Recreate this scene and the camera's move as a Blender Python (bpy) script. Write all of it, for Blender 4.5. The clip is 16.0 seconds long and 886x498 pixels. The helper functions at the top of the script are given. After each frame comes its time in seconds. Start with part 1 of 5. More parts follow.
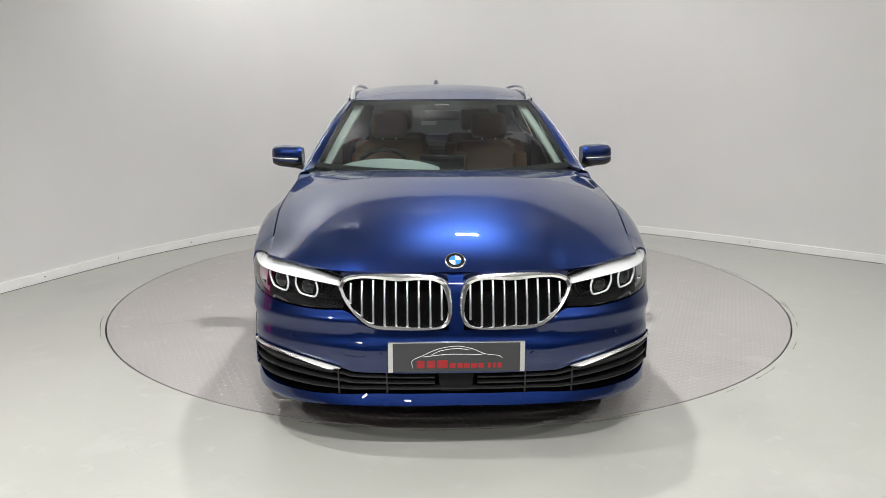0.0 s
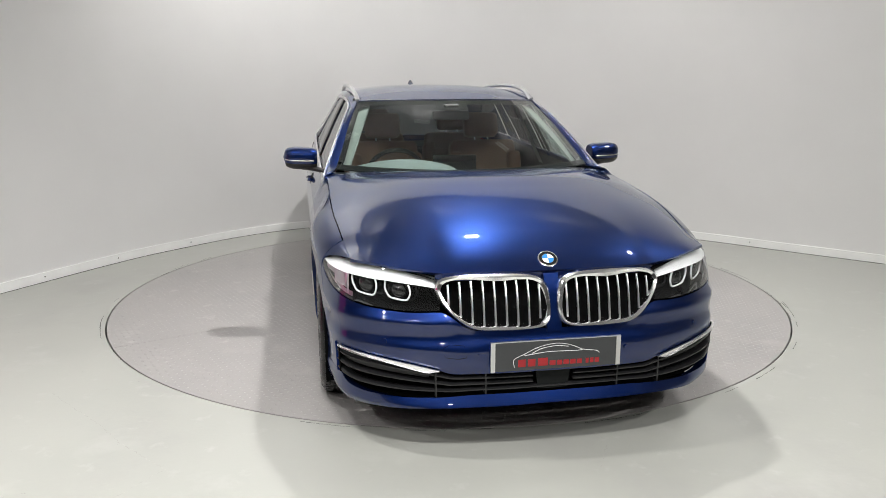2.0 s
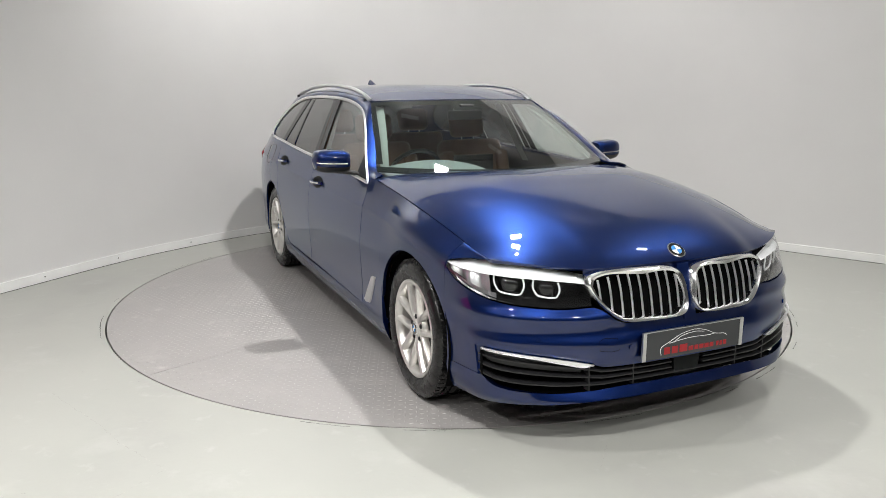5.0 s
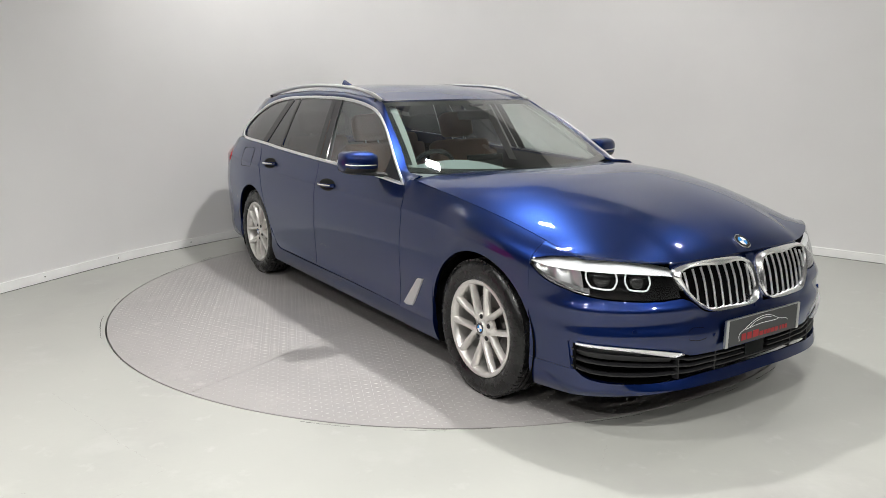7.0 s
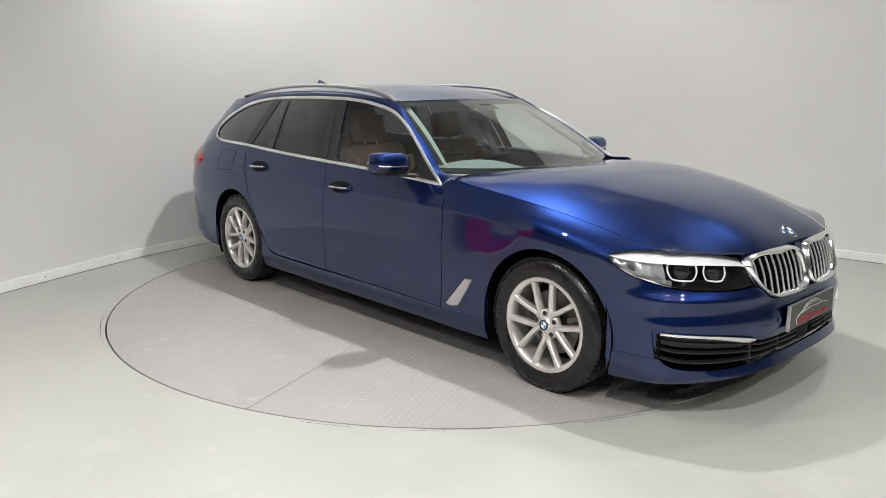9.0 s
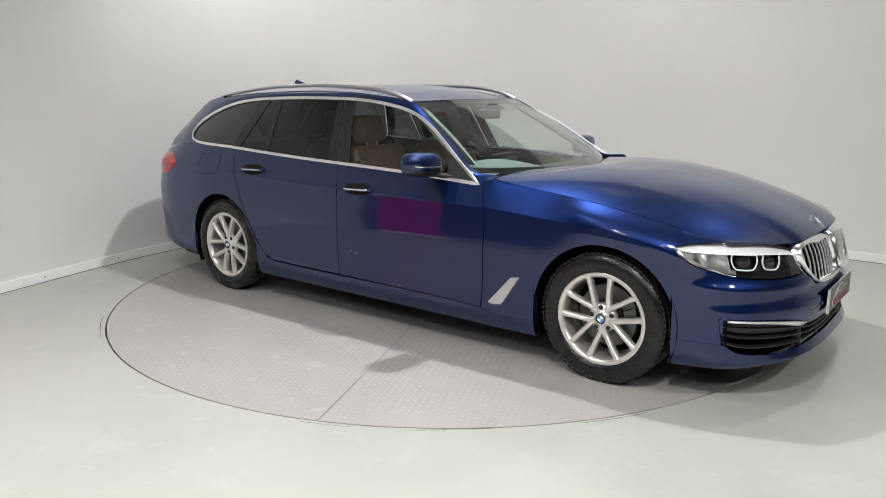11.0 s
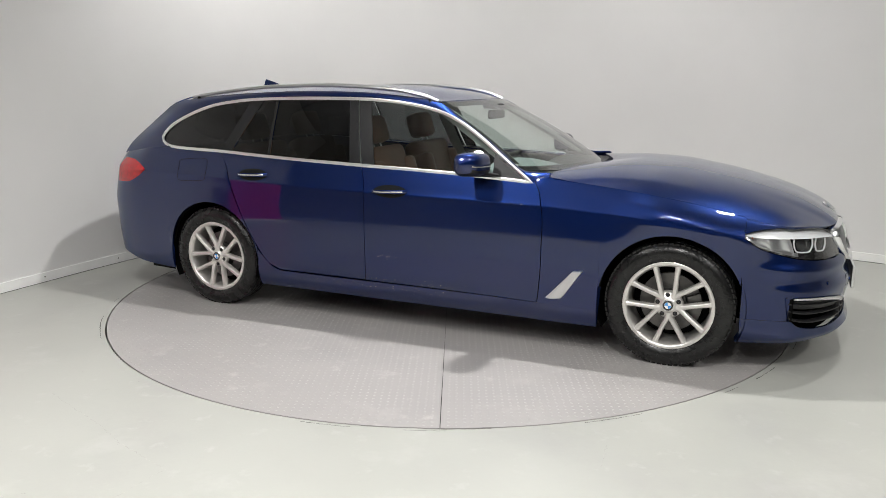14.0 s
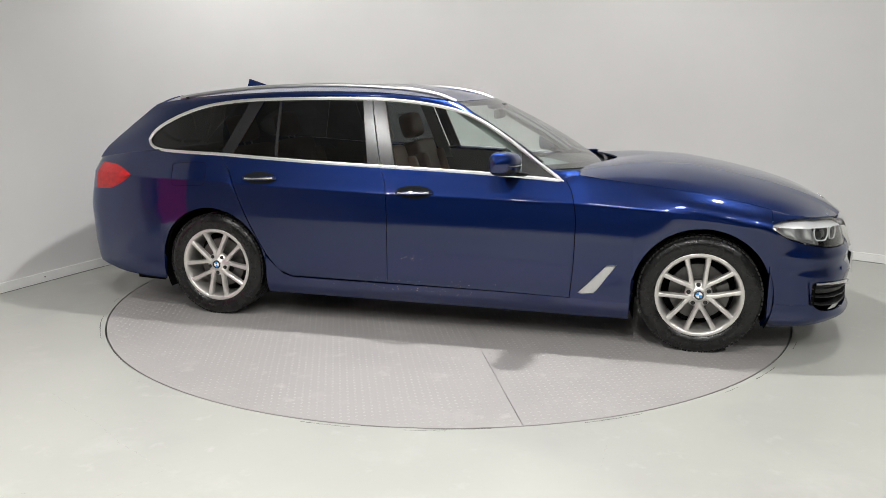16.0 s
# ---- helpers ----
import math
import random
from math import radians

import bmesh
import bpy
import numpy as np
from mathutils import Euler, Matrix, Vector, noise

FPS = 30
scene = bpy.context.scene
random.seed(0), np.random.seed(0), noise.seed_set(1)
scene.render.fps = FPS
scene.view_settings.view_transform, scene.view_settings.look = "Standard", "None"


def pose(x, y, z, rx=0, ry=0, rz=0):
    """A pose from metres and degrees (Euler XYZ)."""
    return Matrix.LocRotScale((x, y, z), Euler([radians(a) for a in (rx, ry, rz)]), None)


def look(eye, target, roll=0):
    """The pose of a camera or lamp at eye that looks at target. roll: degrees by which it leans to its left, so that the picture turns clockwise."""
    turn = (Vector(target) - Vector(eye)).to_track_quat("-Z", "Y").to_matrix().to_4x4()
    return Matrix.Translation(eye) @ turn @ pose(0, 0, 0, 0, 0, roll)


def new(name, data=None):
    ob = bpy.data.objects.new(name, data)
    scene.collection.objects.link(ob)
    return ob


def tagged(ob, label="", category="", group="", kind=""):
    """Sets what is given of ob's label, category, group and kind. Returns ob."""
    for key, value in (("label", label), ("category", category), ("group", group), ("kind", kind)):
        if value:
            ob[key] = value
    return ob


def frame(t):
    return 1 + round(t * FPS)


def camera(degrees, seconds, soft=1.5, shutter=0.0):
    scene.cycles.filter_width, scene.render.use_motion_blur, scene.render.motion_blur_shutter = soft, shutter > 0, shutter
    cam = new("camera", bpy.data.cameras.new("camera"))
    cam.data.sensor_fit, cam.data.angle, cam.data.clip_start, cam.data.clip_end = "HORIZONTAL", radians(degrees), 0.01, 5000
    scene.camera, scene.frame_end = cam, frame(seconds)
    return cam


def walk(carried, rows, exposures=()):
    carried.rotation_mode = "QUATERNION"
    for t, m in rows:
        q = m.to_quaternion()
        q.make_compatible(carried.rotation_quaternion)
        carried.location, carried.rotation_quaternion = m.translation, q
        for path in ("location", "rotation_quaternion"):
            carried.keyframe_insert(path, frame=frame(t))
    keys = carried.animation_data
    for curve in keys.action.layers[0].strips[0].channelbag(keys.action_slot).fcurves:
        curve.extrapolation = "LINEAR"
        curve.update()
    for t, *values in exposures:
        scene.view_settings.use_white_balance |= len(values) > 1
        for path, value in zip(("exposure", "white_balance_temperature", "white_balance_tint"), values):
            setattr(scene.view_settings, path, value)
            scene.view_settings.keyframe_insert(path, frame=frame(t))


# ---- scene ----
FOV = 60.79
cam = camera(FOV, 16.0, soft=0.75)
EYE = Vector((0.0, -5.3448, 1.4544))
_yaw, _pit = radians(-0.3665), radians(12.1278)
AIM = EYE + Vector((math.sin(_yaw) * math.cos(_pit), math.cos(_yaw) * math.cos(_pit), -math.sin(_pit)))
VIEW = look(EYE, AIM, -0.096)
walk(cam, [(0.0, VIEW), (16.0, VIEW)], exposures=[(0.0, 0.12), (16.0, 0.15)])

# turn of the table and the car on it: seconds, degrees
TURN = [(0.0, 1.93), (0.1, 1.98), (0.5, 3.72), (1.0, 6.06), (1.5, 8.40), (2.5, 13.02), (3.5, 17.64), (5.0, 24.63), (7.0, 33.97),
        (9.0, 43.38), (10.5, 50.33), (12.5, 59.56), (14.5, 68.72), (16.0, 75.58)]

# ---- world and lamps ----
world = bpy.data.worlds.new("world")
world.use_nodes = True
scene.world = world
world.node_tree.nodes["Background"].inputs[0].default_value = (0.8, 0.85, 0.9, 1)
world.node_tree.nodes["Background"].inputs[1].default_value = 0.02

CEIL = 3.95
# ceiling panels: x, y, size x, size y, watts
# the third to the eighth are unseen fill, added to light floor, wall and car
PANELS = [(0.22, -0.22, 0.20, 0.10, 86), (-1.95, -2.6, 0.20, 0.08, 44), (2.75, -0.6, 0.22, 0.09, 26),
          (0.0, -4.9, 0.5, 0.10, 98), (-3.3, -5.2, 0.22, 0.09, 76), (3.5, -4.8, 0.22, 0.09, 84),
          (-2.0, -7.0, 0.5, 0.12, 78), (2.6, -7.0, 0.5, 0.12, 86), (-4.5, -6.6, 0.34, 0.09, 24), (0.4, -7.6, 0.34, 0.09, 40), (-3.2, -8.8, 0.34, 0.09, 30), (-0.8, -9.6, 0.34, 0.09, 30)]
# wall washers under the ceiling, each aimed at the curved wall: x, y, turn, watts
# the outer two are unseen, added to brighten the upper wall
WASHERS = [(-0.24, 1.05, 0, 11), (-1.5, 0.7, 28, 25), (1.2, 0.7, -28, 11)]
for x, y, a, w in WASHERS:
    d = bpy.data.lights.new("washer_light", "AREA")
    d.shape, d.size, d.size_y, d.energy, d.color = "RECTANGLE", 0.22, 0.09, w, (1.0, 0.988, 0.97)
    d.spread = radians(130)
    o = new("washer_light", d)
    o.matrix_world = Matrix.Translation((x, y, CEIL - 0.16)) @ Matrix.Rotation(radians(a), 4, "Z") @ Matrix.Rotation(radians(62), 4, "X") @ Matrix.Translation((0, 0, -0.03))
for n, (x, y, sx, sy, w) in enumerate(PANELS):
    d = bpy.data.lights.new("panel_light", "AREA")
    d.shape, d.size, d.size_y, d.energy, d.color = "RECTANGLE", sx, sy, w, (1.0, 0.988, 0.97)
    d.spread = radians(140)
    o = new("panel_light", d)
    o.location = (x, y, CEIL - 0.075)

# ---- materials ----
def mat(name, col, rough=0.5, metal=0.0, var=0.0, scale=5.0, bump=0.0, bscale=200.0, coat=0.0, coat_r=0.03, spec=0.5, rvar=0.0, col2=None, detail=4.0, emit=0.0):
    m = bpy.data.materials.new(name)
    m.use_nodes = True
    nt = m.node_tree
    b = nt.nodes["Principled BSDF"]
    b.inputs["Base Color"].default_value = (*col, 1)
    b.inputs["Roughness"].default_value = rough
    b.inputs["Metallic"].default_value = metal
    b.inputs["Specular IOR Level"].default_value = spec
    b.inputs["Coat Weight"].default_value = coat
    b.inputs["Coat Roughness"].default_value = coat_r
    if emit:
        b.inputs["Emission Color"].default_value = (*col, 1)
        b.inputs["Emission Strength"].default_value = emit
    tc = nt.nodes.new("ShaderNodeTexCoord")
    if var or col2:
        n = nt.nodes.new("ShaderNodeTexNoise")
        n.inputs["Scale"].default_value = scale
        n.inputs["Detail"].default_value = detail
        nt.links.new(tc.outputs["Object"], n.inputs["Vector"])
        r = nt.nodes.new("ShaderNodeValToRGB")
        r.color_ramp.elements[0].position, r.color_ramp.elements[1].position = 0.3, 0.7
        c2 = col2 or tuple(c * (1 + var) for c in col)
        c1 = tuple(c * (1 - var) for c in col) if not col2 else col
        r.color_ramp.elements[0].color = (*c1, 1)
        r.color_ramp.elements[1].color = (*c2, 1)
        nt.links.new(n.outputs["Fac"], r.inputs["Fac"])
        nt.links.new(r.outputs["Color"], b.inputs["Base Color"])
        if rvar:
            q = nt.nodes.new("ShaderNodeMapRange")
            q.inputs["To Min"].default_value, q.inputs["To Max"].default_value = max(0, rough - rvar), rough + rvar
            nt.links.new(n.outputs["Fac"], q.inputs["Value"])
            nt.links.new(q.outputs["Result"], b.inputs["Roughness"])
    if bump:
        n2 = nt.nodes.new("ShaderNodeTexNoise")
        n2.inputs["Scale"].default_value = bscale
        n2.inputs["Detail"].default_value = 3.0
        nt.links.new(tc.outputs["Object"], n2.inputs["Vector"])
        bp = nt.nodes.new("ShaderNodeBump")
        bp.inputs["Strength"].default_value = bump
        bp.inputs["Distance"].default_value = 0.01
        nt.links.new(n2.outputs["Fac"], bp.inputs["Height"])
        nt.links.new(bp.outputs["Normal"], b.inputs["Normal"])
    return m


M_WALL = mat("wall_paint", (0.70, 0.69, 0.68), 0.75, var=0.025, scale=1.3, bump=0.05, bscale=60)
M_SKIRT = mat("skirting_paint", (0.82, 0.815, 0.80), 0.4, var=0.03, scale=6)


def worn(name, col, stain, speck, rough, patch_scale, metal=0.0, patch=0.75, spots=None):
    """A trodden floor: broad stains, fine mottling, dark specks and pale rubbed spots."""
    m = mat(name, col, rough, metal, var=0.045, scale=1.4, bump=0.03, bscale=45, rvar=0.09, detail=8.0)
    nt = m.node_tree
    b = nt.nodes["Principled BSDF"]
    src = b.inputs["Base Color"].links[0].from_socket
    tc = [n for n in nt.nodes if n.type == "TEX_COORD"][0]
    for scale, lo, hi, colour, amount in ((patch_scale, 0.52, 0.72, stain, patch), (26.0, 0.70, 0.74, speck, 0.55), (7.0, 0.60, 0.76, spots or stain, 0.6), (2.3, 0.58, 0.70, spots or stain, 0.3)):
        n = nt.nodes.new("ShaderNodeTexNoise")
        n.inputs["Scale"].default_value, n.inputs["Detail"].default_value, n.inputs["Roughness"].default_value = scale, 6.0, 0.62
        nt.links.new(tc.outputs["Object"], n.inputs["Vector"])
        r = nt.nodes.new("ShaderNodeMapRange")
        r.inputs["From Min"].default_value, r.inputs["From Max"].default_value, r.inputs["To Max"].default_value = lo, hi, amount
        nt.links.new(n.outputs["Fac"], r.inputs["Value"])
        x = nt.nodes.new("ShaderNodeMix")
        x.data_type = "RGBA"
        nt.links.new(r.outputs["Result"], x.inputs["Factor"])
        nt.links.new(src, x.inputs["A"])
        x.inputs["B"].default_value = (*colour, 1)
        src = x.outputs["Result"]
    nt.links.new(src, b.inputs["Base Color"])
    return m


M_FLOOR = worn("floor_paint", (0.37, 0.373, 0.343), (0.32, 0.312, 0.30), (0.20, 0.20, 0.19), 0.34, 0.9, spots=(0.46, 0.465, 0.44))
# also colours the painted-in shade of the gap under the skirting
M_DIRT_SHADE = mat("dirt_and_shade", (0.06, 0.058, 0.055), 0.8, var=0.3, scale=30)
M_CRACK = mat("crack_filler", (0.40, 0.395, 0.37), 0.8, var=0.2, scale=30)
M_MAGENTA = mat("magenta_fabric", (0.60, 0.012, 0.22), 0.7, var=0.08, scale=8)
M_CEIL = mat("ceiling_paint", (0.30, 0.30, 0.30), 0.9, var=0.03, scale=2)
M_BACK = mat("grey_wall_paint", (0.18, 0.18, 0.185), 0.8, var=0.05, scale=2)
M_DIFF = mat("diffuser", (1.0, 0.97, 0.93), 0.5, emit=9.0)
M_FRAME = mat("white_metal", (0.8, 0.8, 0.8), 0.4, var=0.02)


def obj(name, bm, material, parent=None, label="", smooth=False, bevel=0.0):
    me = bpy.data.meshes.new(name)
    bm.to_mesh(me)
    bm.free()
    me.materials.append(material)
    if smooth:
        me.polygons.foreach_set("use_smooth", [True] * len(me.polygons))
    o = new(name, me)
    if parent:
        o.parent = parent
    if label:
        tagged(o, label)
    if bevel:
        md = o.modifiers.new("bevel", "BEVEL")
        md.width, md.segments, md.limit_method = bevel, 2, "ANGLE"
    return o


def part(name, bm, material, parent, label="", smooth=True, bevel=0.0):
    return obj(name, bm, material, parent, label, smooth, bevel)


def box(bm, x0, x1, y0, y1, z0, z1):
    v = [bm.verts.new(p) for p in ((x0, y0, z0), (x1, y0, z0), (x1, y1, z0), (x0, y1, z0), (x0, y0, z1), (x1, y0, z1), (x1, y1, z1), (x0, y1, z1))]
    for f in ((3, 2, 1, 0), (4, 5, 6, 7), (0, 1, 5, 4), (1, 2, 6, 5), (2, 3, 7, 6), (3, 0, 4, 7)):
        bm.faces.new([v[i] for i in f])
    return v


def strip_wall(pts, thick, z0, z1, side=1):
    """A curved wall: a band along plan points, with thickness outwards."""
    bm = bmesh.new()
    rows = []
    n = len(pts)
    for i, p in enumerate(pts):
        a, b = pts[max(i - 1, 0)], pts[min(i + 1, n - 1)]
        d = (Vector(b) - Vector(a)).normalized()
        o = Vector((-d.y, d.x)) * thick * side
        rows.append([bm.verts.new(q) for q in ((p[0], p[1], z0), (p[0], p[1], z1), (p[0] + o.x, p[1] + o.y, z1), (p[0] + o.x, p[1] + o.y, z0))])
    for a, b in zip(rows, rows[1:]):
        for k in range(4):
            bm.faces.new((a[k], b[k], b[(k + 1) % 4], a[(k + 1) % 4]))
    bm.faces.new(rows[0])
    bm.faces.new(rows[-1][::-1])
    bmesh.ops.recalc_face_normals(bm, faces=bm.faces)
    return bm


def catmull(pts, n=10):
    out = []
    P = [Vector(p) for p in pts]
    P = [2 * P[0] - P[1]] + P + [2 * P[-1] - P[-2]]
    for i in range(1, len(P) - 2):
        for k in range(n):
            t = k / n
            a, b, c, d = P[i - 1], P[i], P[i + 1], P[i + 2]
            out.append(0.5 * ((2 * b) + (c - a) * t + (2 * a - 5 * b + 4 * c - d) * t * t + (3 * b - a - 3 * c + d) * t ** 3))
    out.append(P[-2])
    return out


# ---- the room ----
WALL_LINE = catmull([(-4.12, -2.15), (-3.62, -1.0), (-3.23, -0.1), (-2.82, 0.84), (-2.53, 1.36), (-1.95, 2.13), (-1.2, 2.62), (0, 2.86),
                     (1.2, 2.62), (1.93, 2.2), (2.5, 1.8), (3.08, 1.3), (3.66, 0.82), (5.2, -0.47), (7.0, -2.0)], 10)
wall = obj("wall_north", strip_wall(WALL_LINE, 0.12, 0.0, CEIL), M_WALL, smooth=True)
tagged(wall, "curved off-white painted studio wall behind the turntable", "wall", kind="structure")
md = wall.modifiers.new("edges", "EDGE_SPLIT")
skirt = obj("baseboard", strip_wall(WALL_LINE, -0.014, 0.0, 0.074), M_SKIRT)
tagged(skirt, "white painted skirting board along the curved wall", "baseboard", kind="structure")
# unseen walls close the room, kept dark so that the paint reflects little
bm = bmesh.new()
box(bm, -6.62, -6.5, -14.0, 3.0, 0, CEIL)
tagged(obj("wall_west", bm, M_BACK), "plain dark grey wall out of view", "wall", kind="structure")
bm = bmesh.new()
box(bm, 7.0, 7.12, -14.0, -2.0, 0, CEIL)
tagged(obj("wall_east", bm, M_BACK), "plain dark grey wall out of view", "wall", kind="structure")
bm = bmesh.new()
box(bm, -6.62, 7.12, -14.12, -14.0, 0, CEIL)
tagged(obj("wall_south", bm, M_BACK), "plain dark grey wall out of view", "wall", kind="structure")
bm = bmesh.new()
box(bm, -6.8, 7.6, -14.3, 3.4, CEIL, CEIL + 0.1)
tagged(obj("ceiling", bm, M_CEIL), "plain grey ceiling", "ceiling", kind="structure")

RT = 2.29
# floor with a round hole for the turntable
bm = bmesh.new()
N = 160
RG = RT + 0.010
ring = [bm.verts.new((RG * math.cos(2 * math.pi * i / N), RG * math.sin(2 * math.pi * i / N), 0)) for i in range(N)]
low = [bm.verts.new((v.co.x, v.co.y, -0.08)) for v in ring]
outer = []
for i in range(N):
    c, s = math.cos(2 * math.pi * i / N), math.sin(2 * math.pi * i / N)
    k = 15.0 / max(abs(c), abs(s))
    outer.append(bm.verts.new((k * c, k * s, 0)))
for i in range(N):
    j = (i + 1) % N
    bm.faces.new((ring[i], outer[i], outer[j], ring[j]))
    bm.faces.new((low[i], ring[i], ring[j], low[j]))
bm.faces.new(low)
tagged(obj("floor", bm, M_FLOOR), "pale green-grey painted concrete floor with scuffs", "floor", kind="structure")
for n, (x, y, sx, sy, w) in enumerate(PANELS):
    cl = new("ceiling_light")
    cl.location = (x, y, CEIL)
    tagged(cl, "white framed ceiling light panel out of view", "ceiling light", group="ceiling lights")
    bm = bmesh.new()
    for a in (box(bm, -sx / 2 - 0.03, sx / 2 + 0.03, -sy / 2 - 0.03, -sy / 2, -0.06, 0), box(bm, -sx / 2 - 0.03, sx / 2 + 0.03, sy / 2, sy / 2 + 0.03, -0.06, 0),
              box(bm, -sx / 2 - 0.03, -sx / 2, -sy / 2, sy / 2, -0.06, 0), box(bm, sx / 2, sx / 2 + 0.03, -sy / 2, sy / 2, -0.06, 0)):
        pass
    part("frame", bm, M_FRAME, cl, smooth=False)
    bm = bmesh.new()
    box(bm, -sx / 2, sx / 2, -sy / 2, sy / 2, -0.05, -0.01)
    part("diffuser", bm, M_DIFF, cl, "glowing white diffuser", smooth=False)

for x, y, a, w in WASHERS:
    cl = new("wall_washer")
    cl.matrix_basis = Matrix.Translation((x, y, CEIL - 0.16)) @ Matrix.Rotation(radians(a), 4, "Z") @ Matrix.Rotation(radians(62), 4, "X")
    tagged(cl, "small white wall washer lamp under the ceiling, out of view", "ceiling light", group="wall washers")
    bm = bmesh.new()
    for b6 in ((-0.13, 0.13, -0.065, -0.05), (-0.13, 0.13, 0.05, 0.065)):
        box(bm, *b6, -0.025, 0.07)
    for b6 in ((-0.13, -0.115, -0.05, 0.05), (0.115, 0.13, -0.05, 0.05)):
        box(bm, *b6, -0.025, 0.07)
    box(bm, -0.13, 0.13, -0.065, 0.065, 0.07, 0.08)
    part("housing", bm, M_FRAME, cl, smooth=False)
    bm = bmesh.new()
    box(bm, -0.112, 0.112, -0.048, 0.048, 0.0, 0.02)
    part("diffuser", bm, M_DIFF, cl, "glowing white diffuser", smooth=False)
    bm = bmesh.new()
    bmesh.ops.create_cone(bm, cap_ends=True, segments=12, radius1=0.012, radius2=0.012, depth=0.16)
    stem = part("stem", bm, M_FRAME, cl)
    stem.matrix_basis = cl.matrix_basis.inverted() @ Matrix.Translation((x, y, CEIL - 0.08))

# dark strip stands in for shade and grime where the skirting meets the floor
tagged(obj("trim", strip_wall(WALL_LINE, -0.017, 0.0005, 0.0035), M_DIRT_SHADE), "dark line of grime and painted-in gap shade under the skirting board", "trim", kind="structure")
# scuffed rim and hairline cracks in the floor paint
def floor_line(pts, w):
    V, F = [], []
    pts = [Vector((a, b)) for a, b in pts]
    for i, p in enumerate(pts):
        d = (pts[min(i + 1, len(pts) - 1)] - pts[max(i - 1, 0)]).normalized()
        n = Vector((-d.y, d.x)) * w * random.uniform(0.25, 1.0)
        V += [(p.x + n.x, p.y + n.y, 0.0012), (p.x - n.x, p.y - n.y, 0.0012)]
    F = [(2 * i, 2 * i + 1, 2 * i + 3, 2 * i + 2) for i in range(len(pts) - 1)]
    bm = bmesh.new()
    vs = [bm.verts.new(v) for v in V]
    for f in F:
        bm.faces.new([vs[i] for i in f])
    bmesh.ops.recalc_face_normals(bm, faces=bm.faces)
    return bm


random.seed(4)
for k in range(34):
    a0 = random.choice((random.uniform(150, 215), random.uniform(225, 330), random.uniform(-30, 40)))
    r = RT + random.choice((0.012, 0.03, 0.038, 0.042)) + random.uniform(-0.003, 0.003)
    n = random.randint(5, 18)
    pts = [((r + random.uniform(-0.0015, 0.0015)) * math.cos(radians(a0 + i * 0.45)), (r + random.uniform(-0.0015, 0.0015)) * math.sin(radians(a0 + i * 0.45))) for i in range(n)]
    tagged(obj("floor_scuff", floor_line(pts, 0.0022), M_DIRT_SHADE), "dark scuff in the paint around the turntable", "scuff", group="scuffs round the turntable", kind="structure")
for ends in (((-1.96, -1.89), (-1.57, -2.23)), ((-1.57, -2.23), (-1.36, -2.45)), ((-1.36, -2.45), (-1.1, -2.66)), ((-1.1, -2.66), (-1.21, -2.87)), ((0.66, -2.45), (0.6, -2.64)), ((1.37, -2.27), (1.39, -2.25))):
    (x0, y0), (x1, y1) = ends
    pts = [(x0 + (x1 - x0) * i / 24 + random.uniform(-0.006, 0.006), y0 + (y1 - y0) * i / 24 + random.uniform(-0.006, 0.006)) for i in range(25)]
    tagged(obj("floor_crack", floor_line(pts, 0.0022), M_CRACK), "hairline crack in the floor paint", "crack", group="cracks in the floor", kind="structure")
for x, y in ((-3.10, 0.24), (-2.80, 0.88), (-2.41, 1.55), (2.80, 1.53)):
    k = min(range(len(WALL_LINE)), key=lambda i: (WALL_LINE[i] - Vector((x, y))).length)
    d = (WALL_LINE[k + 1] - WALL_LINE[k - 1]).normalized()
    c = WALL_LINE[k] + (Vector((x, y)) - WALL_LINE[k]).dot(d) * d + Vector((d.y, -d.x)) * 0.0145
    bm = bmesh.new()
    bmesh.ops.create_cone(bm, cap_ends=True, segments=10, radius1=0.0065, radius2=0.005, depth=0.004)
    o = part("screw_head", bm, M_DIRT_SHADE, skirt, "dark screw head")
    o.matrix_basis = Matrix.Translation((c.x, c.y, 0.042)) @ Vector((d.y, -d.x, 0)).to_track_quat("Z", "Y").to_matrix().to_4x4()
# magenta roller banner beside the wall
ban = new("roller_banner")
ban.location = (-3.72, -1.9, 0)
ban.rotation_euler = (0, 0, radians(70))
tagged(ban, "magenta roller banner stand beside the curved wall", "banner")
bm = bmesh.new()
box(bm, -0.42, 0.42, -0.08, 0.08, 0.002, 0.09)
part("base", bm, M_FRAME, ban, smooth=False, bevel=0.01)
bm = bmesh.new()
box(bm, -0.40, 0.40, -0.004, 0.004, 0.09, 1.45)
part("fabric", bm, M_MAGENTA, ban, "plain magenta fabric", smooth=False)
bm = bmesh.new()
box(bm, -0.41, 0.41, -0.012, 0.012, 1.45, 1.48)
part("top_bar", bm, M_FRAME, ban, smooth=False)

# ---- car materials ----
def paint_material():
    m = mat("blue_metallic_paint", (0.0033, 0.0155, 0.095), 0.38, 0.93, coat=1.0, coat_r=0.006, var=0.12, scale=900.0, detail=1.0)
    m.node_tree.nodes["Principled BSDF"].inputs["Specular Tint"].default_value = (0.6, 0.7, 0.9, 1)
    m.node_tree.nodes["Principled BSDF"].inputs["Coat IOR"].default_value = 1.60
    return m


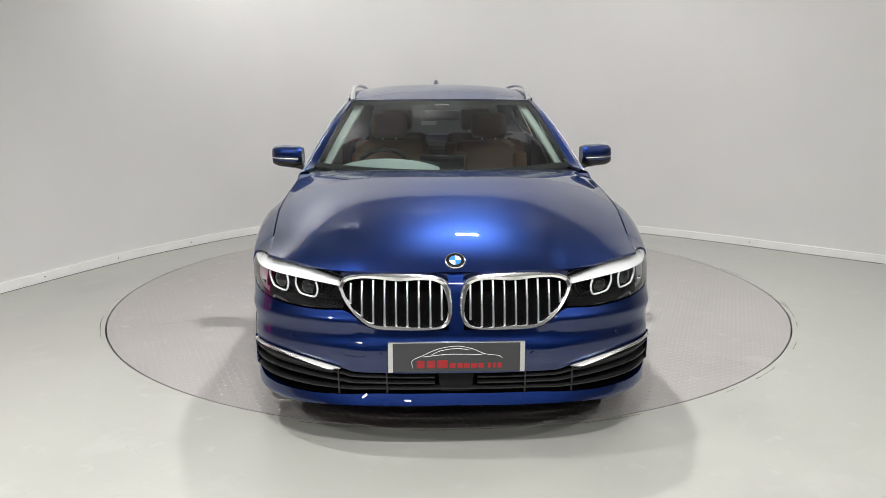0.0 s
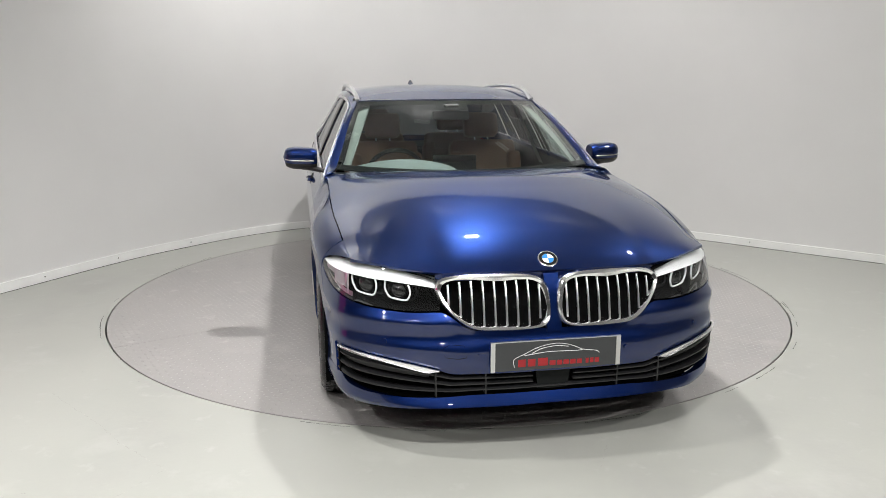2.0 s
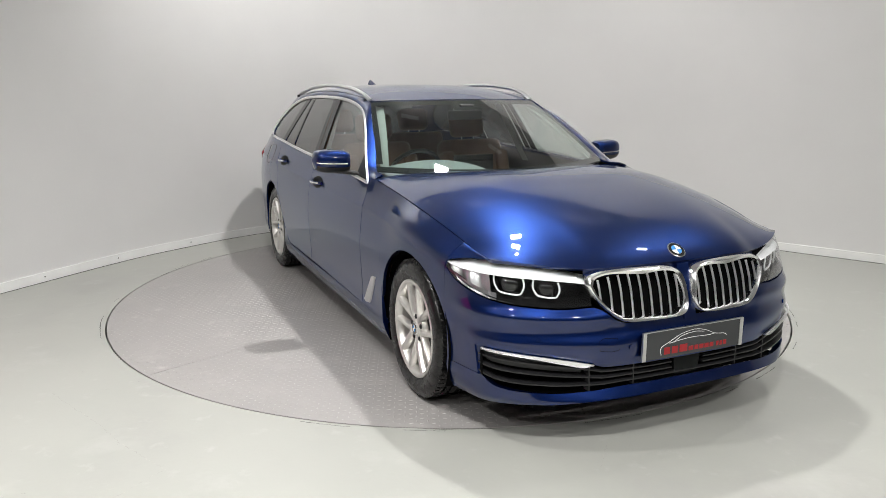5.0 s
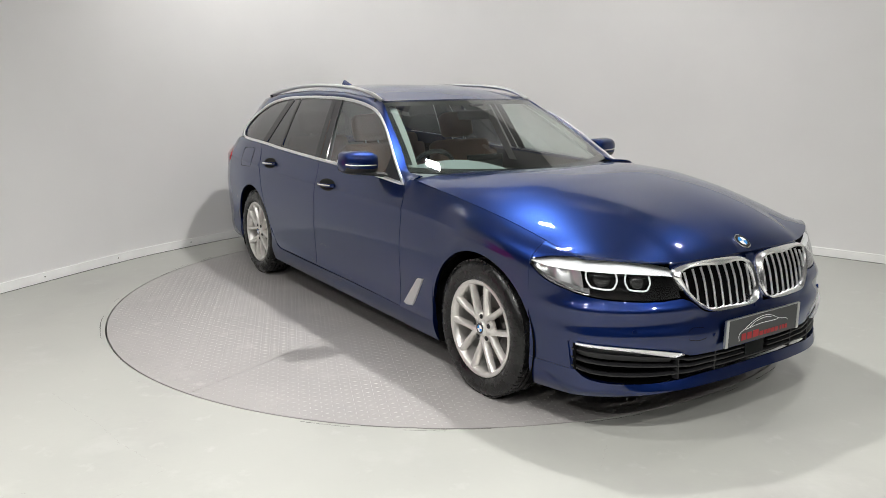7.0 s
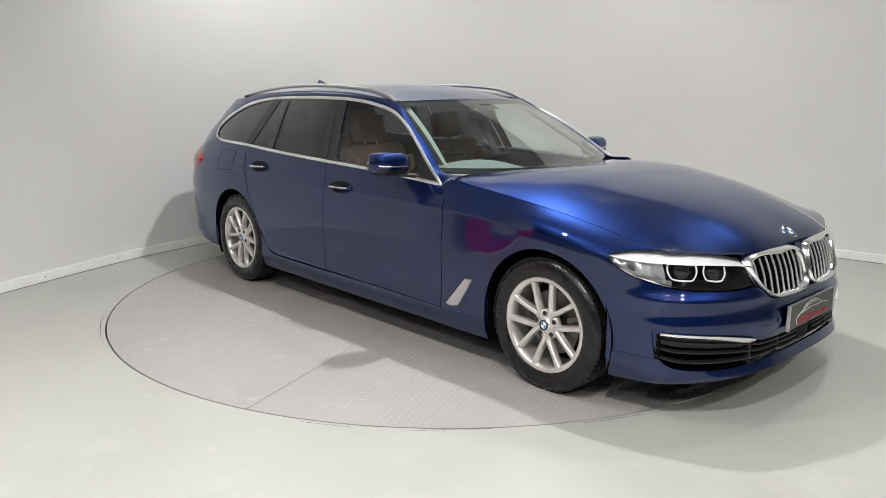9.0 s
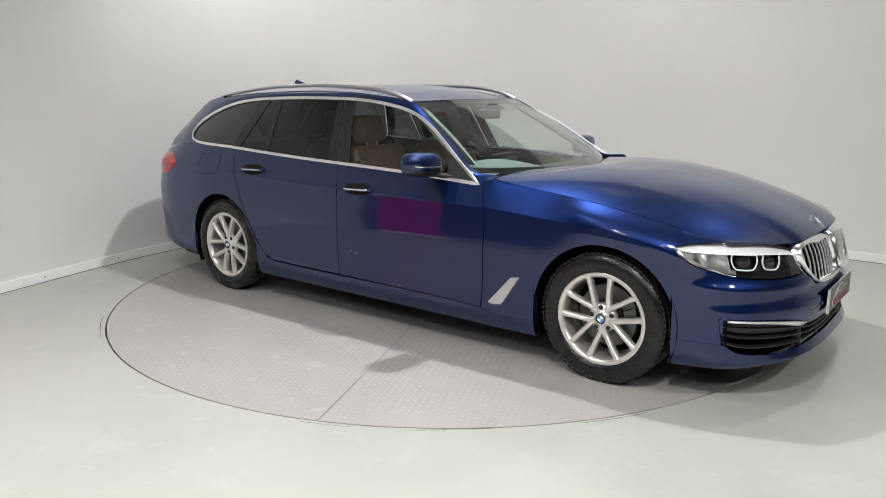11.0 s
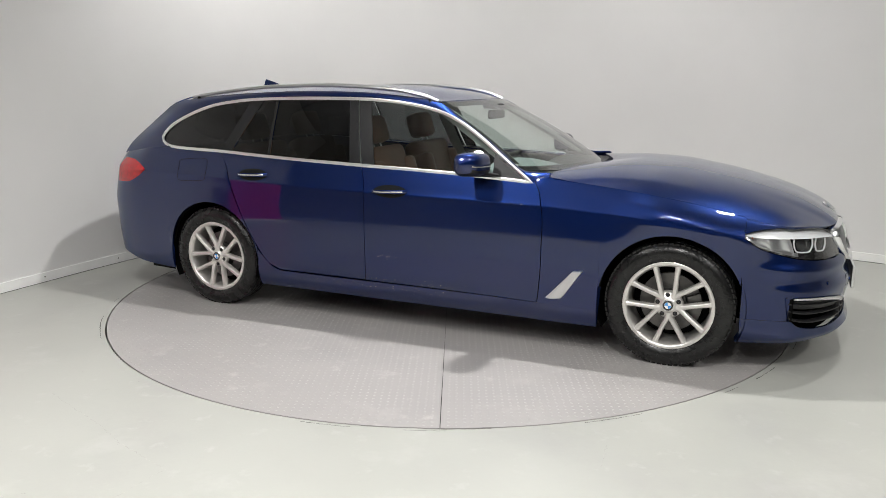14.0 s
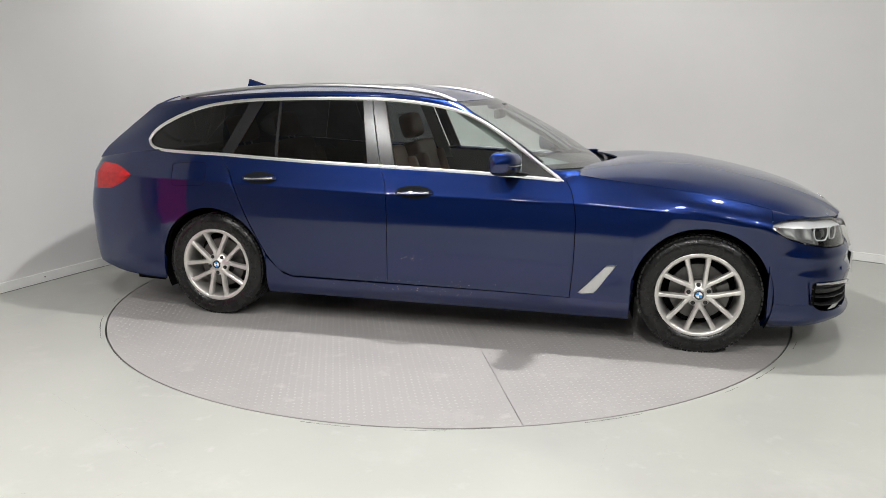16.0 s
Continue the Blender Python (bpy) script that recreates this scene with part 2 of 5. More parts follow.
M_PAINT = paint_material()
M_CHROME = mat("chrome", (0.94, 0.94, 0.95), 0.17, 1.0, var=0.02, scale=8)
M_BRIGHT = mat("bright_aluminium_trim", (0.95, 0.95, 0.95), 0.30, 1.0, var=0.02, scale=20)
M_SATIN = mat("satin_aluminium", (0.66, 0.66, 0.66), 0.30, 1.0, var=0.03, scale=30)
M_ALLOY = mat("silver_alloy", (0.72, 0.70, 0.67), 0.30, 0.78, var=0.05, scale=25, coat=0.3)
M_BLACK = mat("black_plastic", (0.011, 0.011, 0.012), 0.42, var=0.2, scale=40, bump=0.05, bscale=300)
M_BAND = mat("black_frit", (0.008, 0.009, 0.009), 0.6, var=0.1, scale=40, spec=0.1)
M_VOID = mat("black_liner", (0.003, 0.003, 0.003), 0.9, var=0.2, scale=20, spec=0.02)
M_GLOSS = mat("gloss_black_trim", (0.012, 0.012, 0.012), 0.12, var=0.1, scale=20, coat=0.5)
M_PILLAR = mat("satin_black_pillar", (0.012, 0.012, 0.013), 0.27, 0.0, var=0.1, scale=15)
M_TYRE = mat("tyre_rubber", (0.008, 0.008, 0.008), 0.27, var=0.25, scale=18, bump=0.12, bscale=120, rvar=0.12, spec=0.4)
M_DISCB = mat("brake_steel", (0.14, 0.135, 0.13), 0.4, 0.9, var=0.1, scale=40)
M_LEATHER = mat("tan_leather", (0.185, 0.092, 0.054), 0.5, var=0.12, scale=12, bump=0.1, bscale=200)
M_DASH = mat("dark_dash", (0.035, 0.035, 0.036), 0.6, var=0.15, scale=30, bump=0.1, bscale=300)
M_GREYPOD = mat("grey_dash_pad", (0.27, 0.30, 0.30), 0.6, var=0.06, scale=15)
M_LINING = mat("pale_headlining", (0.40, 0.42, 0.40), 0.9, var=0.05, scale=20)
M_RED = mat("red_lamp_plastic", (0.46, 0.004, 0.008), 0.16, var=0.25, scale=45, coat=0.5, spec=0.3)
M_WHITE = mat("white_lamp_guide", (0.92, 0.93, 0.93), 0.35, var=0.03, scale=30)
M_AMBER = mat("amber_reflector", (0.55, 0.10, 0.03), 0.2, var=0.1, scale=30)
M_PLATE = mat("dark_plate", (0.032, 0.034, 0.036), 0.3, var=0.1, scale=10)
M_PLATERED = mat("red_plate_print", (0.28, 0.008, 0.012), 0.4, var=0.05, scale=20)
M_PLATEWHITE = mat("white_plate_print", (0.75, 0.75, 0.75), 0.4, var=0.03, scale=20)
M_BLUE = mat("light_blue_enamel", (0.04, 0.25, 0.62), 0.25, var=0.05, scale=20, coat=0.6)
M_WENAMEL = mat("white_enamel", (0.8, 0.8, 0.8), 0.25, var=0.02, scale=20, coat=0.6)


def glass(name, tint, refl=0.06):
    m = bpy.data.materials.new(name)
    m.use_nodes = True
    nt = m.node_tree
    nt.nodes.remove(nt.nodes["Principled BSDF"])
    tr = nt.nodes.new("ShaderNodeBsdfTransparent")
    tr.inputs[0].default_value = (*tint, 1)
    gl = nt.nodes.new("ShaderNodeBsdfGlossy")
    gl.inputs["Roughness"].default_value = 0.01
    fr = nt.nodes.new("ShaderNodeLayerWeight")
    fr.inputs[0].default_value = 0.5
    pw = nt.nodes.new("ShaderNodeMath")
    pw.operation = "POWER"
    pw.inputs[1].default_value = 3.2
    ad = nt.nodes.new("ShaderNodeMath")
    ad.operation = "MULTIPLY_ADD"
    ad.inputs[1].default_value, ad.inputs[2].default_value = 0.9, refl
    mx = nt.nodes.new("ShaderNodeMixShader")
    nt.links.new(fr.outputs["Facing"], pw.inputs[0])
    nt.links.new(pw.outputs[0], ad.inputs[0])
    nt.links.new(ad.outputs[0], mx.inputs[0])
    nt.links.new(tr.outputs[0], mx.inputs[1])
    nt.links.new(gl.outputs[0], mx.inputs[2])
    nt.links.new(mx.outputs[0], nt.nodes["Material Output"].inputs[0])
    return m


M_GLASS = glass("clear_green_glass", (0.86, 0.93, 0.90), 0.10)
M_SCREEN = glass("windscreen_glass", (0.74, 0.82, 0.785), 0.13)
M_TINT = glass("dark_privacy_glass", (0.085, 0.09, 0.095))
M_LENS = glass("lamp_lens", (0.93, 0.94, 0.95))

# ---- mesh helpers for the car ----
def lerp(a, b, t):
    return a + (b - a) * t


SLOPES = {}


def tab(x, *pts):
    """A smooth curve through points, without overshoot, level beyond the ends."""
    if x <= pts[0][0]:
        return pts[0][1]
    if x >= pts[-1][0]:
        return pts[-1][1]
    m = SLOPES.get(pts)
    if m is None:
        h = [b[0] - a[0] for a, b in zip(pts, pts[1:])]
        d = [(b[1] - a[1]) / k for a, b, k in zip(pts, pts[1:], h)]
        m = [d[0]]
        for i in range(1, len(d)):
            w1, w2 = 2 * h[i] + h[i - 1], h[i] + 2 * h[i - 1]
            m.append(0.0 if d[i - 1] * d[i] <= 0 else (w1 + w2) / (w1 / d[i - 1] + w2 / d[i]))
        m.append(d[-1])
        SLOPES[pts] = m
    i = 0
    while x > pts[i + 1][0]:
        i += 1
    (x0, y0), (x1, y1) = pts[i], pts[i + 1]
    k = x1 - x0
    t = (x - x0) / k
    return y0 * (1 + 2 * t) * (1 - t) ** 2 + m[i] * k * t * (1 - t) ** 2 + y1 * t * t * (3 - 2 * t) + m[i + 1] * k * t * t * (t - 1)


def sm(x):
    x = min(max(x, 0.0), 1.0)
    return x * x * (3 - 2 * x)


def make(name, V, F, material, parent, label="", smooth=True, flip=False, sharp=None):
    me = bpy.data.meshes.new(name)
    me.from_pydata([tuple((v[0], -v[1], v[2]) if flip else v) for v in V], [], [tuple(reversed(f)) if flip else tuple(f) for f in F])
    me.materials.append(material)
    me.polygons.foreach_set("use_smooth", [smooth] * len(me.polygons))
    if smooth:
        me.set_sharp_from_angle(angle=radians(sharp or 38))
    me.update()
    o = new(name, me)
    o.parent = parent
    if label:
        tagged(o, label)
    return o


def pair(name, V, F, material, parent, label="", smooth=True, sharp=None):
    """The part on both sides of the car."""
    return make(name, V, F, material, parent, label, smooth, False, sharp), make(name, V, F, material, parent, label, smooth, True, sharp)


def grid(fn, us, vs, thick=0.0):
    """A sheet fn(u, v), with its edges folded inwards by thick."""
    nu, nv = len(us), len(vs)
    P = [[Vector(fn(u, v)) for v in vs] for u in us]
    V = [tuple(P[i][j]) for i in range(nu) for j in range(nv)]
    F = [(i * nv + j, (i + 1) * nv + j, (i + 1) * nv + j + 1, i * nv + j + 1) for i in range(nu - 1) for j in range(nv - 1)]
    if thick:
        def nor(i, j):
            a = P[min(i + 1, nu - 1)][j] - P[max(i - 1, 0)][j]
            b = P[i][min(j + 1, nv - 1)] - P[i][max(j - 1, 0)]
            n = a.cross(b)
            return n.normalized() if n.length > 1e-9 else Vector((0, 0, 0))
        rim = [(i, 0) for i in range(nu)] + [(nu - 1, j) for j in range(1, nv)] + [(i, nv - 1) for i in range(nu - 2, -1, -1)] + [(0, j) for j in range(nv - 2, 0, -1)]
        base = len(V)
        for i, j in rim:
            V.append(tuple(P[i][j] - nor(i, j) * thick))
        m = len(rim)
        for k in range(m):
            a, b = rim[k], rim[(k + 1) % m]
            F.append((b[0] * nv + b[1], a[0] * nv + a[1], base + k, base + (k + 1) % m))
    return V, F


def gridr(fn, us, vs, thick=0.0):
    return grid(fn, list(us)[::-1], vs, thick)


def span(a, b, n):
    return [a + (b - a) * i / (n - 1) for i in range(n)]


def spl(pts, n=8):
    return catmull(pts, n)


def tube(pts, ra, rb=None, n=8, closed=False, up=Vector((0, 0, 1)), cap=True):
    """A bar swept along points: half sizes ra (along up) and rb (across)."""
    rb = rb or ra
    pts = [Vector(p) for p in pts]
    V, F = [], []
    m = len(pts)
    for i, p in enumerate(pts):
        a = pts[(i - 1) % m] if closed else pts[max(i - 1, 0)]
        b = pts[(i + 1) % m] if closed else pts[min(i + 1, m - 1)]
        d = (b - a).normalized()
        s = d.cross(up)
        s = s.normalized() if s.length > 1e-6 else Vector((0, 1, 0))
        w = s.cross(d).normalized()
        for k in range(n):
            t = 2 * math.pi * (k + 0.5) / n
            V.append(tuple(p + w * ra * math.cos(t) + s * rb * math.sin(t)))
    for i in range(m if closed else m - 1):
        for k in range(n):
            a, b = i * n, ((i + 1) % m) * n
            F.append((a + k, a + (k + 1) % n, b + (k + 1) % n, b + k))
    if not closed and cap:
        F.append(tuple(reversed(range(n))))
        F.append(tuple(range((m - 1) * n, m * n)))
    return V, F


def join(*vf):
    V, F = [], []
    for v, f in vf:
        b = len(V)
        V += list(v)
        F += [tuple(b + i for i in q) for q in f]
    return V, F


def boxvf(x0, x1, y0, y1, z0, z1):
    V = [(x0, y0, z0), (x1, y0, z0), (x1, y1, z0), (x0, y1, z0), (x0, y0, z1), (x1, y0, z1), (x1, y1, z1), (x0, y1, z1)]
    return V, [(3, 2, 1, 0), (4, 5, 6, 7), (0, 1, 5, 4), (1, 2, 6, 5), (2, 3, 7, 6), (3, 0, 4, 7)]


def lathe(prof, n=48, axis_y=True):
    """Turns (radius, y) pairs about the y axis."""
    V, F = [], []
    m = len(prof)
    for i in range(n):
        t = 2 * math.pi * i / n
        for r, y in prof:
            V.append((r * math.sin(t), y, r * math.cos(t)))
    for i in range(n):
        for k in range(m - 1):
            a, b = i * m, ((i + 1) % n) * m
            F.append((a + k, b + k, b + k + 1, a + k + 1))
    return V, F


def fan(pts):
    """A flat or curved plate filled from its middle."""
    c = sum((Vector(p) for p in pts), Vector()) / len(pts)
    V = [tuple(p) for p in pts] + [tuple(c)]
    n = len(pts)
    return V, [(i, (i + 1) % n, n) for i in range(n)]


# ---- the body's skin (right side has negative y) ----
PLAN = spl([(2.540, 0.0), (2.534, 0.24), (2.500, 0.46), (2.41, 0.68), (2.275, 0.822), (2.05, 0.890), (1.67, 0.928), (1.2, 0.930), (0.5, 0.932), (-0.4, 0.934),
            (-1.3, 0.932), (-1.75, 0.908), (-2.1, 0.855), (-2.33, 0.74), (-2.43, 0.45), (-2.46, 0.0)], 12)
PLAN = [Vector((p[0], p[1])) for p in [(q.x, q.y) for q in PLAN]]
PX, PY = [p.x for p in PLAN], [p.y for p in PLAN]
PU = [0.0]
for a, b in zip(PLAN, PLAN[1:]):
    PU.append(PU[-1] + (b - a).length)


def u_of_x(x):
    return float(np.interp(-x, [-v for v in PX], PU))


def u_of_y(y):
    """u on the front for a distance y from the middle."""
    k = 84
    return float(np.interp(y, PY[:k], PU[:k]))


def belt(x):
    return tab(x, (-2.4, 0.985), (-2.1, 1.02), (-1.7, 1.054), (-1.25, 1.038), (-0.6, 1.005), (0.19, 0.976), (0.53, 0.961), (0.9, 0.94), (0.98, 0.968), (1.1, 0.952),
               (1.4, 0.918), (1.7, 0.876), (1.95, 0.823), (2.1, 0.785), (2.2, 0.770), (2.45, 0.70))


def crease(x):
    """Height of the shoulder line that runs under the door handles and dies out on the front wing."""
    return tab(x, (-2.4, 0.90), (-1.3, 0.872), (-0.8, 0.852), (-0.3, 0.837), (0.3, 0.829), (0.9, 0.820), (1.5, 0.787), (2.1, 0.72), (2.5, 0.68))


def prof(x, z):
    """Share of the plan's half width at height z."""
    b = belt(x)
    tv = tab(x, (-2.2, 0.88), (-1.5, 0.895), (0.9, 0.905), (1.1, 0.886), (2.2, 0.888))
    w = sm((x - 1.28) / 0.36)
    new_k = old_k = 0.0
    if w < 1:
        c = crease(x)
        if z <= c:
            new_k = tab((z - 0.165) / (c - 0.165), (0, 0.945), (0.08, 0.970), (0.19, 0.985), (0.25, 0.981), (0.34, 0.984), (0.5, 0.992), (0.68, 0.998), (0.80, 0.9935), (0.90, 0.9845), (0.98, 0.9745), (1, 0.9735))
        else:
            new_k = tab((z - c) / max(b - c, 0.02), (0, 0.9735), (0.04, 0.970), (0.5, lerp(tv, 0.9735, 0.50)), (0.85, lerp(tv, 0.9735, 0.16)), (1, tv), (1.3, tv - 0.04))
    if w > 0:
        c = tab(x, (0.9, 0.745), (1.5, 0.76), (2.1, 0.70), (2.5, 0.66))
        if z <= c:
            old_k = tab((z - 0.165) / (c - 0.165), (0, 0.945), (0.08, 0.972), (0.2, 0.984), (0.27, 0.981), (0.5, 0.984), (0.8, 0.993), (1, 0.999))
        else:
            h = (z - c) / max(b - c, 0.02)
            old_k = tab(h, (0, 0.999), (0.3, 0.989), (0.6, 0.968), (0.85, lerp(tv, 0.96, 0.45)), (1, tv), (1.3, tv - 0.04))
    return lerp(new_k, old_k, w)


KNEE = 0.68


def rise(n):
    """Steps from a panel's foot to its top, crowded at the shoulder line."""
    k = int(n * 0.62)
    return span(0, KNEE - 0.03, k) + [KNEE - 0.012, KNEE, KNEE + 0.012] + span(KNEE + 0.04, 1, n - k)


def height(x, zb, zt, t):
    """Height at the share t, with the shoulder line at KNEE."""
    c = min(max(crease(x), zb + 0.25 * (zt - zb)), zb + 0.92 * (zt - zb))
    return lerp(zb, c, t / KNEE) if t < KNEE else lerp(c, zt, (t - KNEE) / (1 - KNEE))


def front_dx(z):
    return tab(z, (0.14, -0.06), (0.18, -0.02), (0.22, 0.004), (0.3, 0.0), (0.45, 0.0), (0.52, -0.012), (0.60, -0.035), (0.68, -0.058), (0.76, -0.098), (0.82, -0.15))


def rear_dx(z):
    return tab(z, (0.15, 0.10), (0.25, 0.03), (0.45, 0.0), (0.65, 0.0), (0.80, 0.02), (0.95, 0.045), (1.05, 0.08))


def PL(u, z):
    """A point of the lower skin at u along the plan and height z."""
    x, y = float(np.interp(u, PU, PX)), float(np.interp(u, PU, PY))
    wgt, wr = sm((x - 1.75) / 0.5), sm((-1.85 - x) / 0.4)
    k = prof(x, z)
    k = lerp(k, tab(z, (0.15, 0.95), (0.22, 0.99), (0.5, 1.0), (0.8, 0.985)), sm((x - 2.1) / 0.2))
    return (x + front_dx(z) * wgt + rear_dx(z) * wr, -y * k, z)


def shoulder(x):
    """y of the line between wing and bonnet."""
    return tab(x, (1.4, 0.822), (1.6, 0.820), (1.72, 0.8165), (1.836, 0.807), (2.0, 0.792), (2.2, 0.777), (2.3, 0.772))


def SD(x, z):
    wgt = sm((x - 1.75) / 0.5)
    p = PL(u_of_x(x - front_dx(z) * wgt), z)
    q = sm((x - 1.45) / 0.3)
    foot = belt(x) - 0.11
    if q == 0 or z <= foot:
        return (x, p[1], z)
    # the wing rounds over evenly into the line beside the bonnet
    base = PL(u_of_x(x - front_dx(foot) * wgt), foot)
    h = min((z - foot) / 0.11, 1.2)
    return (x, lerp(p[1], lerp(base[1], -shoulder(x) - 0.004, h ** 2.1), q), z)


def roof_edge(x):
    """y and z of the roof's edge."""
    return (tab(x, (-2.0, 0.565), (-1.5, 0.60), (-0.3, 0.622), (0.22, 0.59)),
            tab(x, (-2.05, 1.30), (-1.9, 1.335), (-1.6, 1.382), (-1.2, 1.412), (-0.7, 1.428), (-0.3, 1.422), (0.0, 1.398), (0.22, 1.366), (0.5, 1.22), (0.82, 1.0)))


def GR(x, z):
    """The greenhouse's side."""
    b = belt(min(x, 0.9))
    yb = -SD(min(x, 0.93), b)[1]
    yr, zr = roof_edge(min(x, 0.22))[0], tab(x, (-1.9, 1.36), (-1.2, 1.412), (-0.5, 1.428), (0.22, 1.40), (0.9, 1.40))
    h = (z - b) / (zr - b)
    return (x, -lerp(yb - 0.004, yr, h * (0.85 + 0.15 * max(h, 0))), z)


def skin_panel(xl, xr, zb, zt, ns, nt, surf, thick=0.014, gap=0.002, ss=None, knee=False):
    """A panel between edges xl(z), xr(z) and bottom zb(x), top zt(x)."""
    def fn(s, t):
        x = lerp(xl(0.6), xr(0.6), s)
        z = 0.6
        for _ in range(4):
            z = height(x, zb(x), zt(x), t) if knee else lerp(zb(x), zt(x), t)
            x = lerp(xl(z) + gap, xr(z) - gap, s)
        return surf(x, z)
    return grid(fn, ss or span(0, 1, ns), rise(nt) if knee else span(0, 1, nt), thick)


RA = 0.372          # wheel arch
HUBF, HUBR, HZ = 1.669, -1.306, 0.330


def arch(x, hub, base):
    d = abs(x - hub) / RA
    return max(base, HZ + 0.005 + RA * math.sqrt(1 - d * d)) if d < 1 else base


car = new("estate_car")
tagged(car, "glossy dark blue metallic estate car standing on the turntable", "car")

door_front = lambda z: tab(z, (0.16, 0.955), (0.271, 0.964), (0.5, 0.982), (0.7, 0.986), (0.868, 0.958), (0.945, 0.915))
door_mid = lambda z: tab(z, (0.16, -0.130), (0.298, -0.130), (0.64, -0.124), (0.877, -0.144), (0.988, -0.184), (1.378, -0.298))
door_rear = lambda z: tab(z, (0.28, -0.70), (0.296, -0.751), (0.317, -0.827), (0.387, -0.899), (0.6, -1.02), (0.79, -1.111), (0.944, -1.184), (1.038, -1.246), (1.37, -1.083))
door_bot = lambda x: tab(x, (-1.3, 0.30), (-0.75, 0.298), (0.45, 0.288), (0.98, 0.276))
sill_bot = lambda x: tab(x, (-0.95, 0.178), (1.3, 0.163))

# doors
fd = pair("front_door", *skin_panel(door_mid, door_front, door_bot, belt, 28, 30, SD, knee=True), M_PAINT, car)
rd = pair("rear_door", *skin_panel(door_rear, door_mid, lambda x: door_bot(x) + 0.001, belt, 28, 30, SD, knee=True), M_PAINT, car)
# sills
pair("sill", *skin_panel(lambda z: -0.935, lambda z: 1.295, sill_bot, lambda x: tab(x, (-0.94, 0.42), (-0.903, 0.383), (-0.83, 0.313), (-0.755, 0.290), (0.45, 0.282), (1.3, 0.266)), 40, 8, SD, 0.03, 0.0), M_PAINT, car)
# front wings
def wing_zb(x):
    return 0.163 if x < HUBF - RA + 0.001 else arch(x, HUBF, 0.40)


def wing(x0, x1):
    ss = sorted({(x - x0) / (x1 - x0) for x in span(x0, HUBF - RA, 8) + [HUBF - RA + 0.0015] + [HUBF - RA * math.cos(a) for a in span(0.02, math.pi * 0.86, 30)] if x0 <= x <= x1} | {0.0, 1.0})
    def fn(s, t):
        x = lerp(x0, x1, s)
        z = height(x, wing_zb(x), belt(x) - 0.001, t)
        sh = (1 - s) ** 3
        if z < 0.96:
            x = x + (door_front(z) + 0.003 - x0) * sh
        return SD(x, z)
    return grid(fn, ss, rise(28), 0.016)


pair("front_wing", *wing(0.965, 2.015), M_PAINT, car)
# strip of the wing over the headlamp, up to the bonnet
def over(s, t):
    x = lerp(2.017, 2.203, s)
    zlo = tab(x, (2.0, 0.728), (2.03, 0.742), (2.1, 0.757), (2.2, 0.766), (2.22, 0.767))
    q = SD(x, lerp(zlo, belt(x) - 0.002, min(t * 1.25, 1)))
    return (q[0], q[1] + max(0, t - 0.8) * 0.12, q[2])


pair("wing_tip", *grid(over, span(0, 1, 10), [0, 0.2, 0.4, 0.6, 0.8, 0.9, 1.0], 0.0), M_PAINT, car)

# rear quarters, reaching round the corner
U_Q = u_of_x(-2.33)
def quarter():
    x0, x1 = -2.33, -0.936
    us_ = span(U_Q, u_of_x(HUBR - RA - 0.001), 24) + [u_of_x(HUBR - RA * math.cos(a)) for a in span(0.02, math.pi * 0.995, 36)]
    us_ = sorted(us_, reverse=True)
    def fn(u, t):
        x = float(np.interp(u, PU, PX))
        zb = arch(x, HUBR, 0.24) if x > HUBR - RA else tab(x, (-2.33, 0.29), (-2.0, 0.23), (-1.68, 0.215))
        zt = belt(x) if x < -1.246 else tab(x, (-1.246, 1.038), (-1.184, 0.944), (-1.111, 0.791), (-1.02, 0.6), (-0.92, 0.41))
        zt = max(zt - 0.004, zb + 0.004)
        p = PL(u, height(x, zb, zt, t))
        return (p[0] - 0.004, p[1], p[2])
    return grid(fn, us_, rise(32), 0.016)


pair("rear_quarter", *quarter(), M_PAINT, car)


def sym(fn):
    """The sheet fn(u, t) of the right half, carried over to the left for negative u."""
    def both(u, t):
        q = fn(abs(u), t)
        return (q[0], q[1] if u >= 0 else -q[1], q[2])
    return both


def rb(s, t):
    return PL(lerp(PU[-1], U_Q, s), lerp(0.29, 0.72, t))


def tg(s, t):
    return PL(lerp(PU[-1], U_Q, s), lerp(0.726, 0.985, t))


V, F = grid(sym(rb), span(-1, 1, 30), span(0, 1, 10), 0.02)
make("rear_bumper", V, F, M_PAINT, car)
V, F = grid(sym(tg), span(-1, 1, 30), span(0, 1, 10), 0.02)
make("tailgate", V, F, M_PAINT, car)

# upper side frame from the windscreen pillar over the roof edge to the rear pillar
DLO_TOP = spl([(0.9, 0.935), (0.748, 1.034), (0.607, 1.133), (0.464, 1.222), (0.32, 1.290), (0.176, 1.330), (-0.005, 1.360), (-0.151, 1.374), (-0.299, 1.381), (-0.676, 1.384),
               (-1.085, 1.374), (-1.303, 1.355), (-1.461, 1.328), (-1.615, 1.277), (-1.745, 1.211), (-1.805, 1.155), (-1.818, 1.117)], 4)
DLO_BOT = spl([(-1.818, 1.117), (-1.785, 1.082), (-1.701, 1.057), (-1.512, 1.047), (-1.246, 1.038), (-0.907, 1.019), (-0.6, 1.004), (-0.184, 0.988), (0.191, 0.975), (0.528, 0.960), (0.9, 0.935)], 4)
